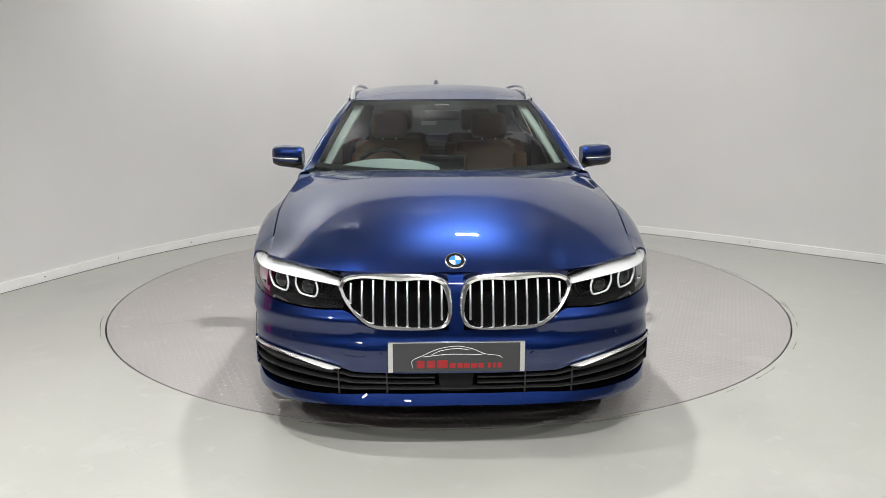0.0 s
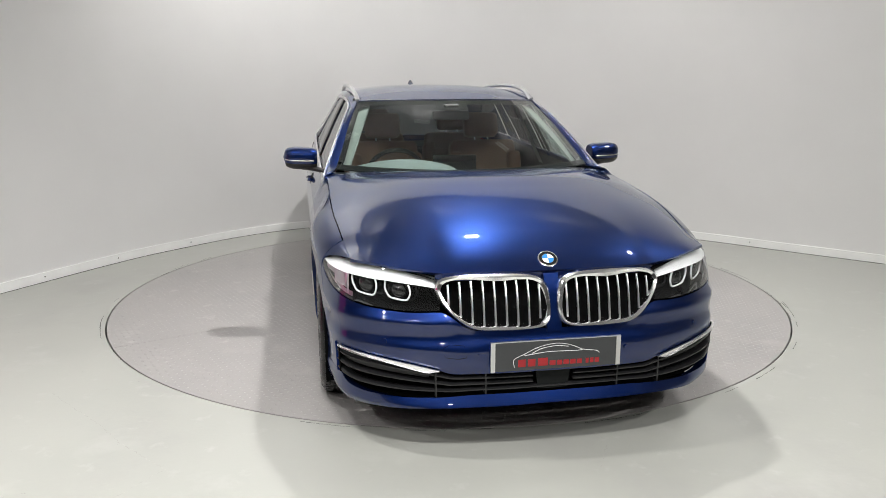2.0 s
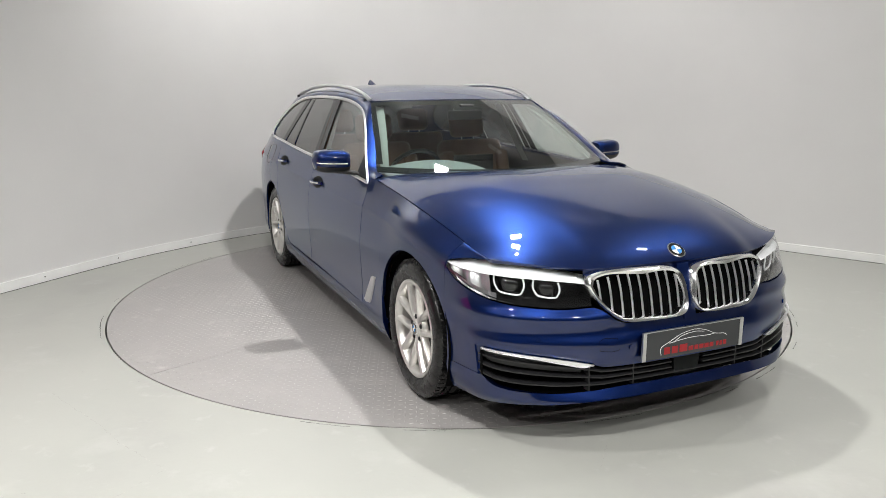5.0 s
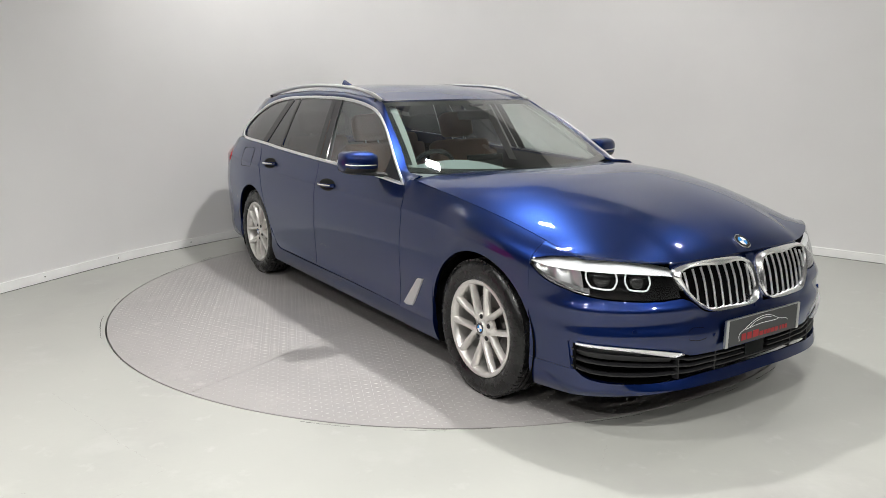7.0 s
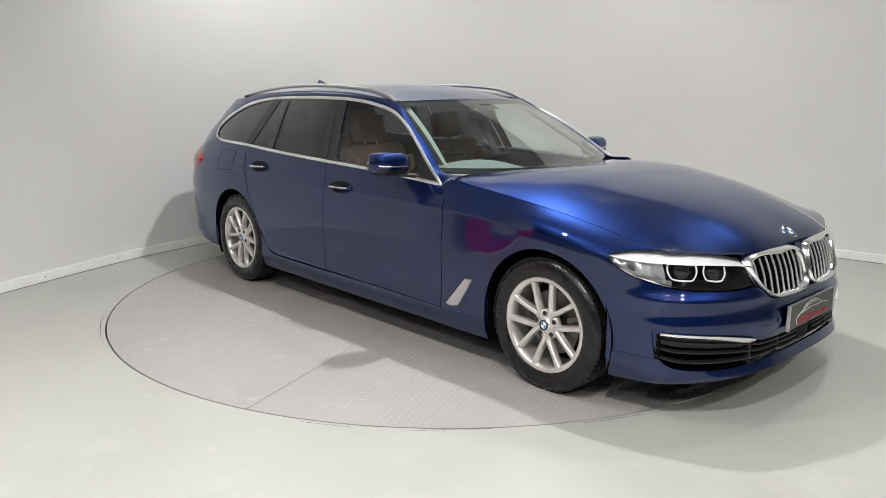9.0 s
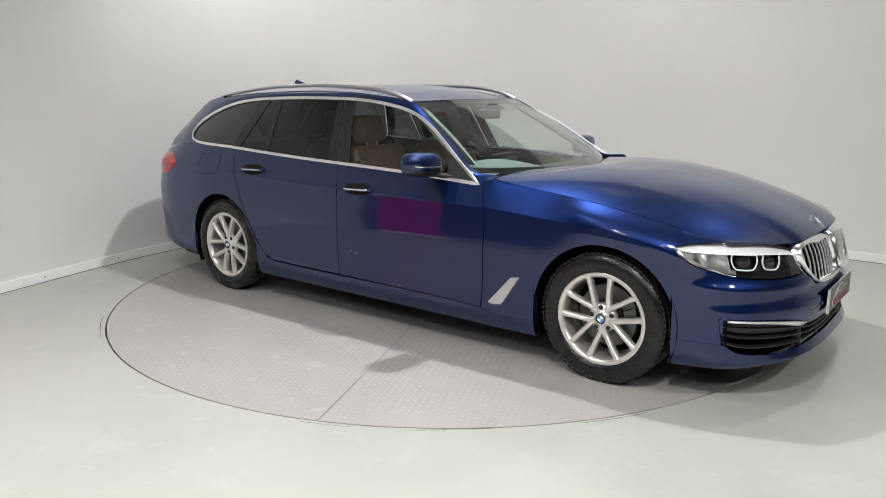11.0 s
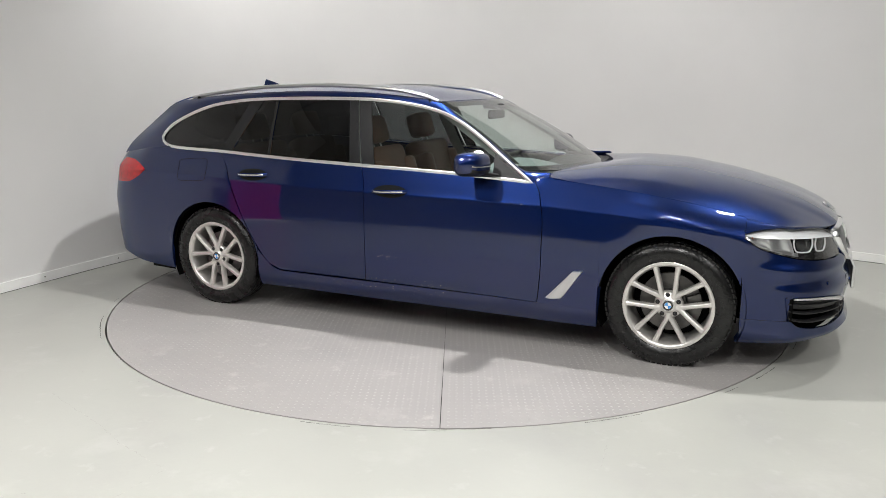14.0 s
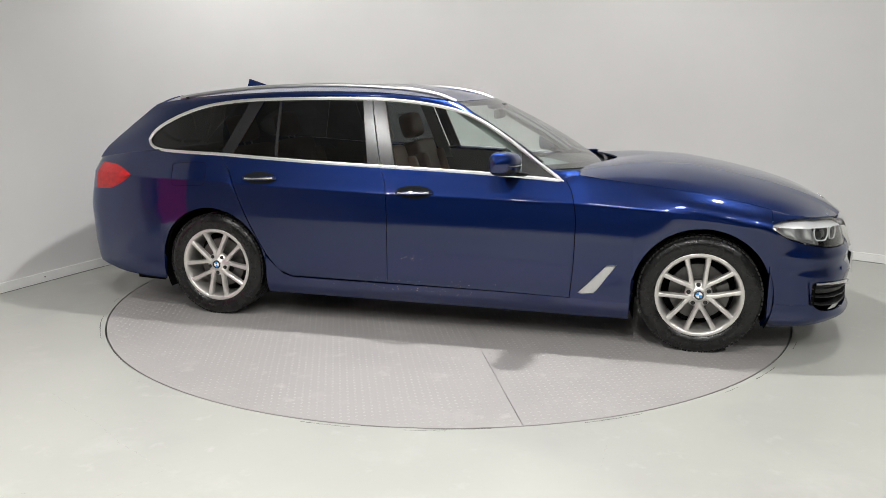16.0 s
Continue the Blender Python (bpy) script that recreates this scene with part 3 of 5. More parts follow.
OUT3 = spl([(0.99, -0.795, 0.988), (0.82, -0.765, 0.994), (0.66, -0.712, 1.105), (0.50, -0.672, 1.205), (0.36, -0.632, 1.289), (0.22, -0.592, 1.366), (0.0, -0.612, 1.399), (-0.3, -0.622, 1.422), (-0.7, -0.622, 1.428),
            (-1.2, -0.610, 1.412), (-1.6, -0.595, 1.382), (-1.85, -0.575, 1.345), (-1.95, -0.585, 1.285), (-2.05, -0.61, 1.205), (-2.15, -0.635, 1.125), (-2.24, -0.65, 1.05), (-2.295, -0.655, 0.985)], 4)
def resample(pts, n):
    pts = [Vector(p) for p in pts]
    L = [0.0]
    for a, b in zip(pts, pts[1:]):
        L.append(L[-1] + (b - a).length)
    return [Vector([float(np.interp(L[-1] * i / (n - 1), L, [p[k] for p in pts])) for k in range(len(pts[0]))]) for i in range(n)]


inner = resample([GR(p[0], p[1]) for p in DLO_TOP] + [GR(-1.785, 1.082), GR(-1.72, 1.059)], 70)
outer_c = resample(OUT3, 70)
def frame_fn(i, t):
    a, b = inner[i], outer_c[i]
    p = a.lerp(b, t)
    return p + Vector((0, -1, 0.35)) * tab(i, (0, 0.002), (18, 0.004), (26, 0.012)) * math.sin(math.pi * t)


V, F = gridr(frame_fn, list(range(70)), span(0, 1, 8), 0.012)
pair("side_frame", V, F, M_PAINT, car, "blue roof pillar and rail frame")
# filler between quarter top and rear pillar
def fill(s, t):
    u = lerp(u_of_x(-1.70), U_Q, s)
    a = Vector(PL(u, belt(float(np.interp(u, PU, PX))) - 0.004))
    b = inner[69].lerp(outer_c[69], s)
    k = a.lerp(b, t)
    return k + Vector((-0.2, -1, 0.4)) * 0.014 * math.sin(math.pi * t) * (1 - s * s)


pair("rear_shoulder", *gridr(fill, span(0, 1, 12), span(0, 1, 6)), M_PAINT, car)
# corner by the windscreen pillar's foot
def corner(s, t):
    a, b = Vector(GR(0.905, 0.937)), Vector(SD(0.99, belt(0.99) - 0.002))
    c, d = Vector((0.83, -0.762, 0.985)), Vector((1.0, -0.785, 0.985))
    return a.lerp(b, s).lerp(c.lerp(d, s), t) + Vector((0, -1, 0.6)) * 0.006 * math.sin(math.pi * t)


pair("pillar_foot", *grid(corner, span(0, 1, 6), span(0, 1, 5), 0.004), M_PAINT, car)

# chrome line round the side windows
ring = [GR(p[0], p[1]) for p in DLO_TOP + DLO_BOT[1:-1]]
ring = resample([Vector(p) + Vector((0, -0.006, 0)) for p in ring] + [Vector(ring[0]) + Vector((0, -0.006, 0))], 150)[:-1]
pair("window_trim", *tube(ring, 0.0065, 0.0105, 8, True, Vector((0, 1, 0))), M_BRIGHT, car, "bright chrome window surround")

dtop = lambda x: float(np.interp(-x, [-p[0] for p in DLO_TOP], [p[1] for p in DLO_TOP]))
dbot = lambda x: float(np.interp(x, [p[0] for p in DLO_BOT], [p[1] for p in DLO_BOT]))
inset = lambda d: (lambda x, z: (x, GR(x, z)[1] + d, z))
def pane(x0f, x1f, d, n=16):
    def fn(s, t):
        x, z = 0, 1.1
        for _ in range(4):
            x = lerp(x0f(z), x1f(z), s)
            z = lerp(dbot(x), dtop(x), t)
        return inset(d)(x, z)
    return grid(fn, span(0, 1, n), span(0, 1, 10))


bpl = lambda z: tab(z, (0.98, -0.092), (1.38, -0.216))
bpr = lambda z: tab(z, (0.99, -0.268), (1.38, -0.358))
rdiv = lambda z: tab(z, (1.0, -0.862), (1.38, -0.905))
cpl = lambda z: tab(z, (1.03, -1.178), (1.38, -1.025))
cpr = lambda z: tab(z, (1.03, -1.262), (1.38, -1.125))
pair("front_side_window", *pane(bpl, lambda z: 0.895, 0.006, 24), M_GLASS, car, "clear green-tinted side glass")
pair("rear_side_window", *pane(rdiv, bpr, 0.006), M_TINT, car, "dark privacy glass")
pair("rear_vent_window", *pane(cpl, lambda z: rdiv(z) - 0.02, 0.006), M_TINT, car, "dark privacy glass")
pair("cargo_window", *pane(lambda z: -1.815, cpr, 0.006, 24), M_TINT, car, "dark privacy glass")
pair("door_pillar", *pane(lambda z: door_mid(z) + 0.004, bpl, -0.001, 4), M_PILLAR, car, "satin black door pillar cover")
pair("door_pillar", *pane(bpr, lambda z: door_mid(z) - 0.004, -0.001, 4), M_PILLAR, car, "satin black door pillar cover")
pair("window_divider", *pane(lambda z: rdiv(z) - 0.02, rdiv, 0.000, 3), M_PILLAR, car, "grey window divider bar")
pair("window_divider", *pane(cpr, cpl, 0.000, 4), M_PILLAR, car, "black pillar between the rear windows")
pair("mirror_triangle", *pane(lambda z: tab(z, (0.95, 0.665), (1.09, 0.655)), lambda z: 0.893, 0.001, 6), M_BLACK, car, "black corner plate at the mirror")
V, F = tube([GR(bpl(z), z) for z in span(dbot(-0.115) + 0.002, dtop(-0.225), 8)], 0.003, 0.004, 6, False, Vector((0, 1, 0)))
pair("pillar_trim", V, F, M_GLOSS, car)

# roof
def zc_roof(x):
    return tab(x, (-2.0, 1.36), (-1.9, 1.395), (-1.6, 1.436), (-1.2, 1.462), (-0.7, 1.474), (-0.3, 1.468), (0.0, 1.440), (0.2, 1.405), (0.34, 1.374))


def roof_fn(s, t):
    xf = 0.335 - 0.115 * s * s
    x = lerp(xf, -1.86, t)
    ye, ze = roof_edge(min(x, 0.22))
    xc = lerp(0.335, -1.86, t)
    zc = zc_roof(xc)
    if t == 0:
        ze = 1.366
    return (x, s * (ye - 0.002), zc - (zc - ze) * abs(s) ** 2.6)


V, F = grid(roof_fn, span(-1, 1, 33), span(0, 1, 44), 0.01)
make("roof", V, F, M_PAINT, car)
# roof rails
RAIL = spl([(0.215, -0.585, 1.366), (0.12, -0.592, 1.402), (0.0, -0.60, 1.428), (-0.12, -0.605, 1.444), (-0.39, -0.608, 1.461), (-0.69, -0.607, 1.465), (-1.05, -0.602, 1.454), (-1.33, -0.594, 1.430),
            (-1.55, -0.585, 1.405), (-1.68, -0.578, 1.384)], 6)
rr = pair("roof_rail", *tube(RAIL, 0.013, 0.015, 10), M_SATIN, car, "satin silver roof rail")
for o in rr:
    for p in (RAIL[3], RAIL[-4]):
        q = p[1] * (1 if o is rr[0] else -1)
        make("rail_foot", *tube([(p[0], q, p[2] - 0.05), (p[0], q, p[2] - 0.004)], 0.008, 0.03, 8), M_BLACK, o)
# aerial fin
def fin_fn(s, t):
    return (lerp(-1.28, -1.50, s), 0.034 * t * (0.25 + 0.75 * s), zc_roof(-1.4) - 0.012 + (0.078 * (s ** 0.8) if s < 0.93 else 0.078 * (1 - (s - 0.93) / 0.07)) * (1 - t * t) ** 0.7)


V, F = grid(fin_fn, span(0, 1, 14), span(-1, 1, 9))
make("aerial_fin", V, F, M_PAINT, car, "blue shark fin aerial")
# rear screen, spoiler
def rs(s, t):
    return (lerp(-1.86, -2.30, t) - 0.04 * (1 - s * s), s * lerp(0.575, 0.652, t), lerp(1.342, 0.985, t) + 0.02 * math.sin(math.pi * t))


V, F = grid(rs, span(-1, 1, 12), span(0, 1, 8))
make("rear_window", V, F, M_TINT, car, "dark tailgate glass")
V, F = grid(lambda s, t: (lerp(-1.83, -1.90, t) - 0.03 * (1 - s * s), s * lerp(0.575, 0.555, t), lerp(1.405, 1.385, t) - 0.05 * abs(s) ** 3), span(-1, 1, 16), span(0, 1, 5), 0.02)
make("roof_spoiler", V, F, M_PAINT, car)

# bonnet
def hood_edge(x):
    p = SD(x, belt(x))
    return -p[1] - 0.004, p[2] - 0.001


def hood_lip(y):
    """x and z of the bonnet's front edge."""
    z = tab(y, (0, 0.743), (0.09, 0.7445), (0.236, 0.746), (0.33, 0.7455), (0.40, 0.7435), (0.445, 0.741), (0.55, 0.748), (0.70, 0.766), (0.775, 0.770))
    x = PL(u_of_y(y), z)[0]
    return x + tab(y, (0, 0.012), (0.36, 0.016), (0.45, 0.003)), z


def hood_front_x(y):
    return hood_lip(abs(y))[0]


def zc_hood(x):
    return tab(x, (0.9, 0.965), (1.0, 0.976), (1.17, 0.998), (1.4, 1.022), (1.6, 1.014), (1.8, 0.983), (2.0, 0.940), (2.24, 0.866), (2.36, 0.811), (2.43, 0.769), (2.465, 0.740), (2.50, 0.70))


X_CORNER = hood_lip(0.775)[0]
def hood_fn(s, t):
    sgn, a = (1 if s >= 0 else -1), abs(s)
    xs_, xc = lerp(0.985, X_CORNER, t), lerp(1.17, hood_lip(0)[0], t)
    ye, ze = hood_edge(xs_)
    ye, ze = lerp(ye, 0.775, sm((t - 0.9) / 0.1)), max(ze, 0.770)
    y = a * ye
    x = lerp(xc, xs_, a ** lerp(1.4, 2.3, sm(t / 0.5)))
    x -= 0.06 * (1 - t) ** 8 * math.sin(math.pi * a ** 1.5)
    z = lerp(zc_hood(xc), ze, a ** 3.3)
    k = sm((t - 0.55) / 0.45) ** 1.6
    if k > 0:
        lx, lz = hood_lip(a * 0.775)
        bx, bz = lerp(hood_lip(0)[0], X_CORNER, a ** 2.3), lerp(zc_hood(hood_lip(0)[0]), 0.770, a ** 3.3)
        x += (lx - bx) * k
        z += (lz - bz) * k
    return (x, sgn * y, z)


V, F = gridr(hood_fn, span(-1, 1, 65), span(0, 1, 54), 0.012)
make("bonnet", V, F, M_PAINT, car)

# scuttle, wipers, windscreen
def scr(s, t):
    b = Vector((1.075 - 0.25 * s * s, 0.765 * s, 0.965 + 0.026 * s * s))
    a = Vector((0.335 - 0.115 * s * s, 0.588 * s, 1.374 - 0.009 * s * s))
    p = b.lerp(a, t)
    return p + Vector((0.5, 0, 0.85)) * 0.022 * math.sin(math.pi * t) * (1 - 0.3 * s * s)


V, F = grid(scr, span(-1, 1, 25), span(0.0, 1, 16))
make("windscreen", V, F, M_SCREEN, car, "clear windscreen with black edge band")
def band(s0, s1, t0, t1, n=12):
    V, F = grid(lambda s, t: Vector(scr(s, t)) + Vector((-0.006, 0, -0.008)), span(s0, s1, n), span(t0, t1, n))
    return V, F


V, F = join(band(-1, 1, 0, 0.07, 20), band(-1, -0.955, 0.1, 1), band(0.955, 1, 0.1, 1), band(-1, 1, 0.93, 1.0, 20), band(-0.17, 0.17, 0.84, 0.94, 6))
make("screen_band", V, F, M_BAND, car, "black printed edge of the windscreen")
# pale linings on the insides of the windscreen pillars
for sg in (1, -1):
    V, F = grid(lambda s, t: Vector(scr(lerp(0.86 + 0.05 * (1 - t), 0.965, s), lerp(0.06, 0.96, t))) + Vector((-0.03, 0, -0.018 - 0.012 * s)), span(0, 1, 4), span(0, 1, 10), 0.012)
    make("pillar_lining", V, F, M_LINING, car, "pale grey windscreen pillar lining", flip=sg < 0)
V, F = grid(lambda s, t: (lerp(1.22 - 0.2 * s * s, 1.0 - 0.25 * s * s, t), s * 0.72, 0.938 + 0.02 * s * s), span(-1, 1, 20), span(0, 1, 4))
make("scuttle", V, F, M_BLACK, car, "black scuttle panel below the windscreen")
for y0, y1 in ((-0.62, 0.02), (0.02, 0.60)):
    V, F = tube([(1.085 - 0.2 * y * y + 0.01, y, 0.972 + 0.012 * y * y) for y in span(y0, y1, 8)], 0.009, 0.011, 6)
    make("wiper", V, F, M_BLACK, car, "black wiper arm")

# ---- front end ----
itop = lambda y: tab(y, (0, 0.352), (0.40, 0.352), (0.456, 0.366), (0.60, 0.394), (0.75, 0.413), (0.832, 0.418), (0.9, 0.41))
ibot = lambda y: tab(y, (0, 0.268), (0.3, 0.266), (0.456, 0.255), (0.6, 0.248), (0.72, 0.250), (0.80, 0.262), (0.832, 0.29))
hbot = lambda y: tab(y, (0, 0.528), (0.10, 0.527), (0.25, 0.525), (0.31, 0.528), (0.36, 0.545), (0.41, 0.584), (0.447, 0.597), (0.55, 0.592), (0.70, 0.600), (0.80, 0.616), (0.85, 0.640), (0.872, 0.664), (0.890, 0.725))
U_F, U_A = u_of_y(0.832), u_of_x(2.022)
def yref(u):
    return float(np.interp(u, PU, PY))


SHELF = 0.24


def bu(u, t):
    y = yref(u)
    zt = hbot(min(y, 0.89)) - 0.003
    # below SHELF the sheet folds in over the intake, or runs on down outside it
    f = max(0.0, (t - SHELF) / (1 - SHELF))
    d = max(0.0, 1 - t / SHELF)
    top = itop(min(y, 0.832)) if u <= U_F else itop(0.832)
    z = lerp(top, zt, f)
    if u > U_F:
        z = lerp(z, 0.300, d)
    p = PL(u, z)
    if u <= U_F:
        p = (p[0] - 0.03 * d, p[1], p[2] + 0.002 * d)
    t = f
    k = 0.012 * math.sin(math.pi * min(t * 1.2, 1)) * (1 - sm((y - 0.5) / 0.3))
    z = p[2]
    w = 0.016 * (math.exp(-((z - 0.558) / 0.024) ** 2) - 0.7 * math.exp(-((z - 0.490) / 0.03) ** 2)) * sm((y - 0.28) / 0.15) * sm((U_A - u) / 0.25)
    e = sm((y - 0.55) / 0.3)
    return (p[0] + k + w * (1 - 0.7 * e), p[1] - 0.45 * w * e, z)


us = span(0, U_F, 34) + [U_F + 0.001] + span(U_F + 0.02, U_A, 10)
us = [-u for u in reversed(us[1:])] + us
make("front_bumper", *gridr(sym(bu), us, span(0, SHELF, 7)[:-1] + span(SHELF, 1, 20), 0.018), M_PAINT, car)
def lip(u, t):
    y = yref(u)
    z = lerp(tab(y, (0, 0.226), (0.36, 0.221), (0.66, 0.200), (0.80, 0.180), (0.89, 0.165)), ibot(y) if u < U_F else 0.299, t)
    p = PL(u, z)
    k = 0.018 * (1 - t) * (1 - sm((y - 0.6) / 0.2))
    return (p[0] + k, p[1] - 0.001, p[2])


us = span(0, U_F, 34) + [U_F + 0.001] + span(U_F + 0.02, U_A, 10)
us = [-u for u in reversed(us[1:])] + us
make("bumper_lip", *gridr(sym(lip), us, span(0, 1, 10), 0.03), M_PAINT, car, "blue lower lip of the front bumper")
# dark intake with slats
def intake(u, t):
    y = yref(u)
    p = PL(u, lerp(ibot(y) - 0.02, itop(y) + 0.02, t))
    return (p[0] - 0.055, p[1] * 0.985, p[2])


pair("intake", *gridr(intake, span(0, U_F, 24), span(0, 1, 6)), M_VOID, car, "black lower air intake")
for k, f in enumerate((0.22, 0.5, 0.78)):
    pts = []
    for u in span(u_of_y(0.085 if k else 0.0), U_F, 26):
        y = yref(u)
        p = PL(u, lerp(ibot(y), itop(y), f))
        pts.append((p[0] - 0.022, p[1] * 0.992, p[2]))
    pair("intake_slat", *tube(pts, 0.0065, 0.022, 8), M_BLACK, car, "black intake slat")
for y in (0.275, 0.47):
    p0, p1 = PL(u_of_y(y), ibot(y)), PL(u_of_y(y), itop(y))
    pair("intake_post", *tube([(p0[0] - 0.02, p0[1], p0[2]), (p1[0] - 0.02, p1[1], p1[2])], 0.02, 0.005, 6, False, Vector((1, 0, 0))), M_BLACK, car)
# radar cover
V, F = grid(lambda s, t: (PL(0, 0.31)[0] - 0.006 - 0.004 * s * s, s * lerp(0.062, 0.072, t), lerp(0.275, 0.358, t)), span(-1, 1, 8), span(0, 1, 5), 0.02)
make("radar_cover", V, F, M_BAND, car, "gloss black sensor cover below the plate")
# bright strip over each side intake
def chs(s, t):
    u = lerp(u_of_y(0.455), U_F, s)
    y = yref(u)
    h = tab(s, (0, 0.004), (0.12, 0.022), (0.25, 0.020), (0.5, 0.014), (1, 0.010))
    p = PL(u, itop(y) + 0.004 - h * t)
    return (p[0] + 0.006, p[1] * 1.004, p[2])


pair("intake_trim", *gridr(chs, span(0, 1, 24), span(0, 1, 4), 0.008), M_BRIGHT, car, "satin silver strip over the side intake")
# black fog surround panel under the strip
def fogp(s, t):
    u = lerp(u_of_y(0.50), U_F, s)
    y = yref(u)
    z = lerp(lerp(ibot(y), itop(y), 0.62), itop(y) - 0.018, t)
    p = PL(u, z)
    return (p[0] - 0.018 + 0.012 * t, p[1] * 0.99, p[2])


pair("fog_panel", *gridr(fogp, span(0, 1, 16), span(0, 1, 4), 0.01), M_BLACK, car, "black side intake panel")
# black bar in place of the shade in the air slot at the outer end
pair("air_slot_shade", *tube([(PL(U_F, z)[0] - 0.004, PL(U_F, z)[1] - 0.002, z) for z in span(0.30, 0.415, 6)], 0.012, 0.004, 6, False, Vector((1, 0, 0))), M_VOID, car)
# parking sensors
for y, z in ((0.30, 0.43), (0.66, 0.475)):
    p = Vector(PL(u_of_y(y), z))
    q = Vector(PL(u_of_y(y) + 0.01, z))
    r_ = Vector(PL(u_of_y(y), z + 0.01))
    n = (q - p).cross(r_ - p).normalized()
    if n.x < 0:
        n = -n
    a, b = (q - p).normalized(), (r_ - p).normalized()
    V = [tuple(p + n * 0.013 * (y < 0.6) + n * 0.004 + a * 0.010 * math.cos(t) + b * 0.010 * math.sin(t)) for t in span(0, 2 * math.pi * 11 / 12, 12)]
    V2 = [tuple(Vector(v) - n * 0.01) for v in V]
    pair("parking_sensor", V + V2, [tuple(range(12))] + [(i, 12 + i, 12 + (i + 1) % 12, (i + 1) % 12) for i in range(12)], M_PAINT, car, "small round parking sensor", sharp=40)

# tow eye cover in the bumper
tow = []
for y, z in ((0.360, 0.470), (0.415, 0.474), (0.440, 0.462), (0.435, 0.424), (0.385, 0.418), (0.352, 0.424)):
    q = bu(u_of_y(y), lerp(SHELF, 1, (z - itop(y)) / (hbot(y) - 0.003 - itop(y))))
    tow.append((q[0] + 0.0004, q[1], q[2]))
make("tow_eye_cover", *tube(resample([*tow, tow[0]], 40)[:-1], 0.0011, 0.0011, 5, True, Vector((1, 0, 0))), M_VOID, car, "tow eye cover shut line")

# grilles
GOUT = spl([(0.466, 0.684), (0.452, 0.714), (0.40, 0.732), (0.325, 0.738), (0.209, 0.738), (0.108, 0.734), (0.05, 0.721), (0.025, 0.695), (0.016, 0.65), (0.014, 0.60), (0.022, 0.562), (0.048, 0.540), (0.10, 0.532),
            (0.209, 0.529), (0.305, 0.532), (0.357, 0.550), (0.41, 0.592), (0.447, 0.642), (0.466, 0.684)], 4)[:-1]
gcx, gcz = 0.230, 0.634
def gx(y, z):
    return PL(u_of_y(y), z)[0] + 0.006 + 0.013 * (1 - (y / 0.46) ** 2)


def gring(k, dx):
    out = []
    for p in GOUT:
        d = Vector((gcx - p[0], gcz - p[1]))
        n = d.normalized() * min(k * tab(p[1], (0.53, 0.62), (0.60, 0.70), (0.72, 1.0)), d.length)
        y, z = p[0] + n.x, p[1] + n.y
        out.append((gx(y, z) + dx, -y, z))
    return out


rings = [gring(-0.002, -0.02), gring(0.0, 0.006), gring(0.010, 0.016), gring(0.024, 0.010), gring(0.030, -0.002), gring(0.031, -0.04)]
V = [p for r_ in rings for p in r_]
n = len(GOUT)
F = [(i * n + k, (i + 1) * n + k, (i + 1) * n + (k + 1) % n, i * n + (k + 1) % n) for i in range(len(rings) - 1) for k in range(n)]
for o, sg in zip(pair("grille", V, F, M_CHROME, car, "chrome double grille surround"), (1, -1)):
    Vb, Fb = fan(gring(0.02, -0.05))
    make("grille_backing", Vb, Fb, M_VOID, o, "black mesh behind the bars", flip=sg < 0)
    for i in range(9):
        y = 0.056 + i * (0.413 - 0.056) / 8
        tp = 0.712 if y < 0.35 else tab(y, (0.35, 0.712), (0.43, 0.694))
        bt = 0.546 if y < 0.29 else tab(y, (0.29, 0.547), (0.33, 0.553), (0.38, 0.582), (0.42, 0.622))
        if i == 0:
            tp, bt = 0.700, 0.566
        if tp - bt < 0.02:
            continue
        pts = [(gx(y, z) - 0.003 - 0.006 * abs(z - 0.63) / 0.1, -y, z) for z in span(bt, tp, 6)]
        V2, F2 = tube(pts, 0.0055, 0.0046, 6, False, Vector((1, 0, 0)))
        make("grille_bar", V2, F2, M_BRIGHT, o, flip=sg < 0)

# body-coloured strip between the grilles
V, F = gridr(lambda s, t: (gx(0.0, lerp(0.512, 0.732, t)) - 0.012, -0.03 * s, lerp(0.512, 0.732, t)), span(-1, 1, 3), span(0, 1, 10), 0.02)
make("nose_strip", V, F, M_PAINT, car)
def over_grille(s, t):
    y = lerp(0.0, 0.455, s)
    x, z = hood_lip(y)
    return (x - 0.012, -y, lerp(z - 0.035, z + 0.004, t))


V, F = gridr(sym(over_grille), span(-1, 1, 30), span(0, 1, 4))
make("nose_panel", V, F, M_PAINT, car)

# headlamps
htop = lambda u: tab(yref(u) if yref(u) < 0.77 else 0.77 + (float(np.interp(u_of_y(0.77), PU, PX)) - float(np.interp(u, PU, PX))),
                     (0.445, 0.708), (0.55, 0.733), (0.70, 0.762), (0.77, 0.766), (0.88, 0.758), (1.0, 0.744), (1.06, 0.730))
U_H0, U_H1 = u_of_y(0.448), u_of_x(2.022)
def hl(s, t, d=0.0):
    u = lerp(U_H0, U_H1, s)
    zb, zt = hbot(min(yref(u), 0.89)) + 0.002, htop(u)
    if s > 0.93:
        zb = lerp(zb, 0.728, (s - 0.93) / 0.07)
        zt = lerp(zt, 0.732, ((s - 0.93) / 0.07) ** 2)
    p = Vector(PL(u, lerp(zb, zt, t)))
    q = Vector(PL(u + 0.01, p.z))
    n_ = Vector((-(q - p).y, (q - p).x, 0)).normalized()
    if n_.x < 0 and n_.y > 0:
        n_ = -n_
    if n_.x + -n_.y < 0:
        n_ = -n_
    return p - n_ * d


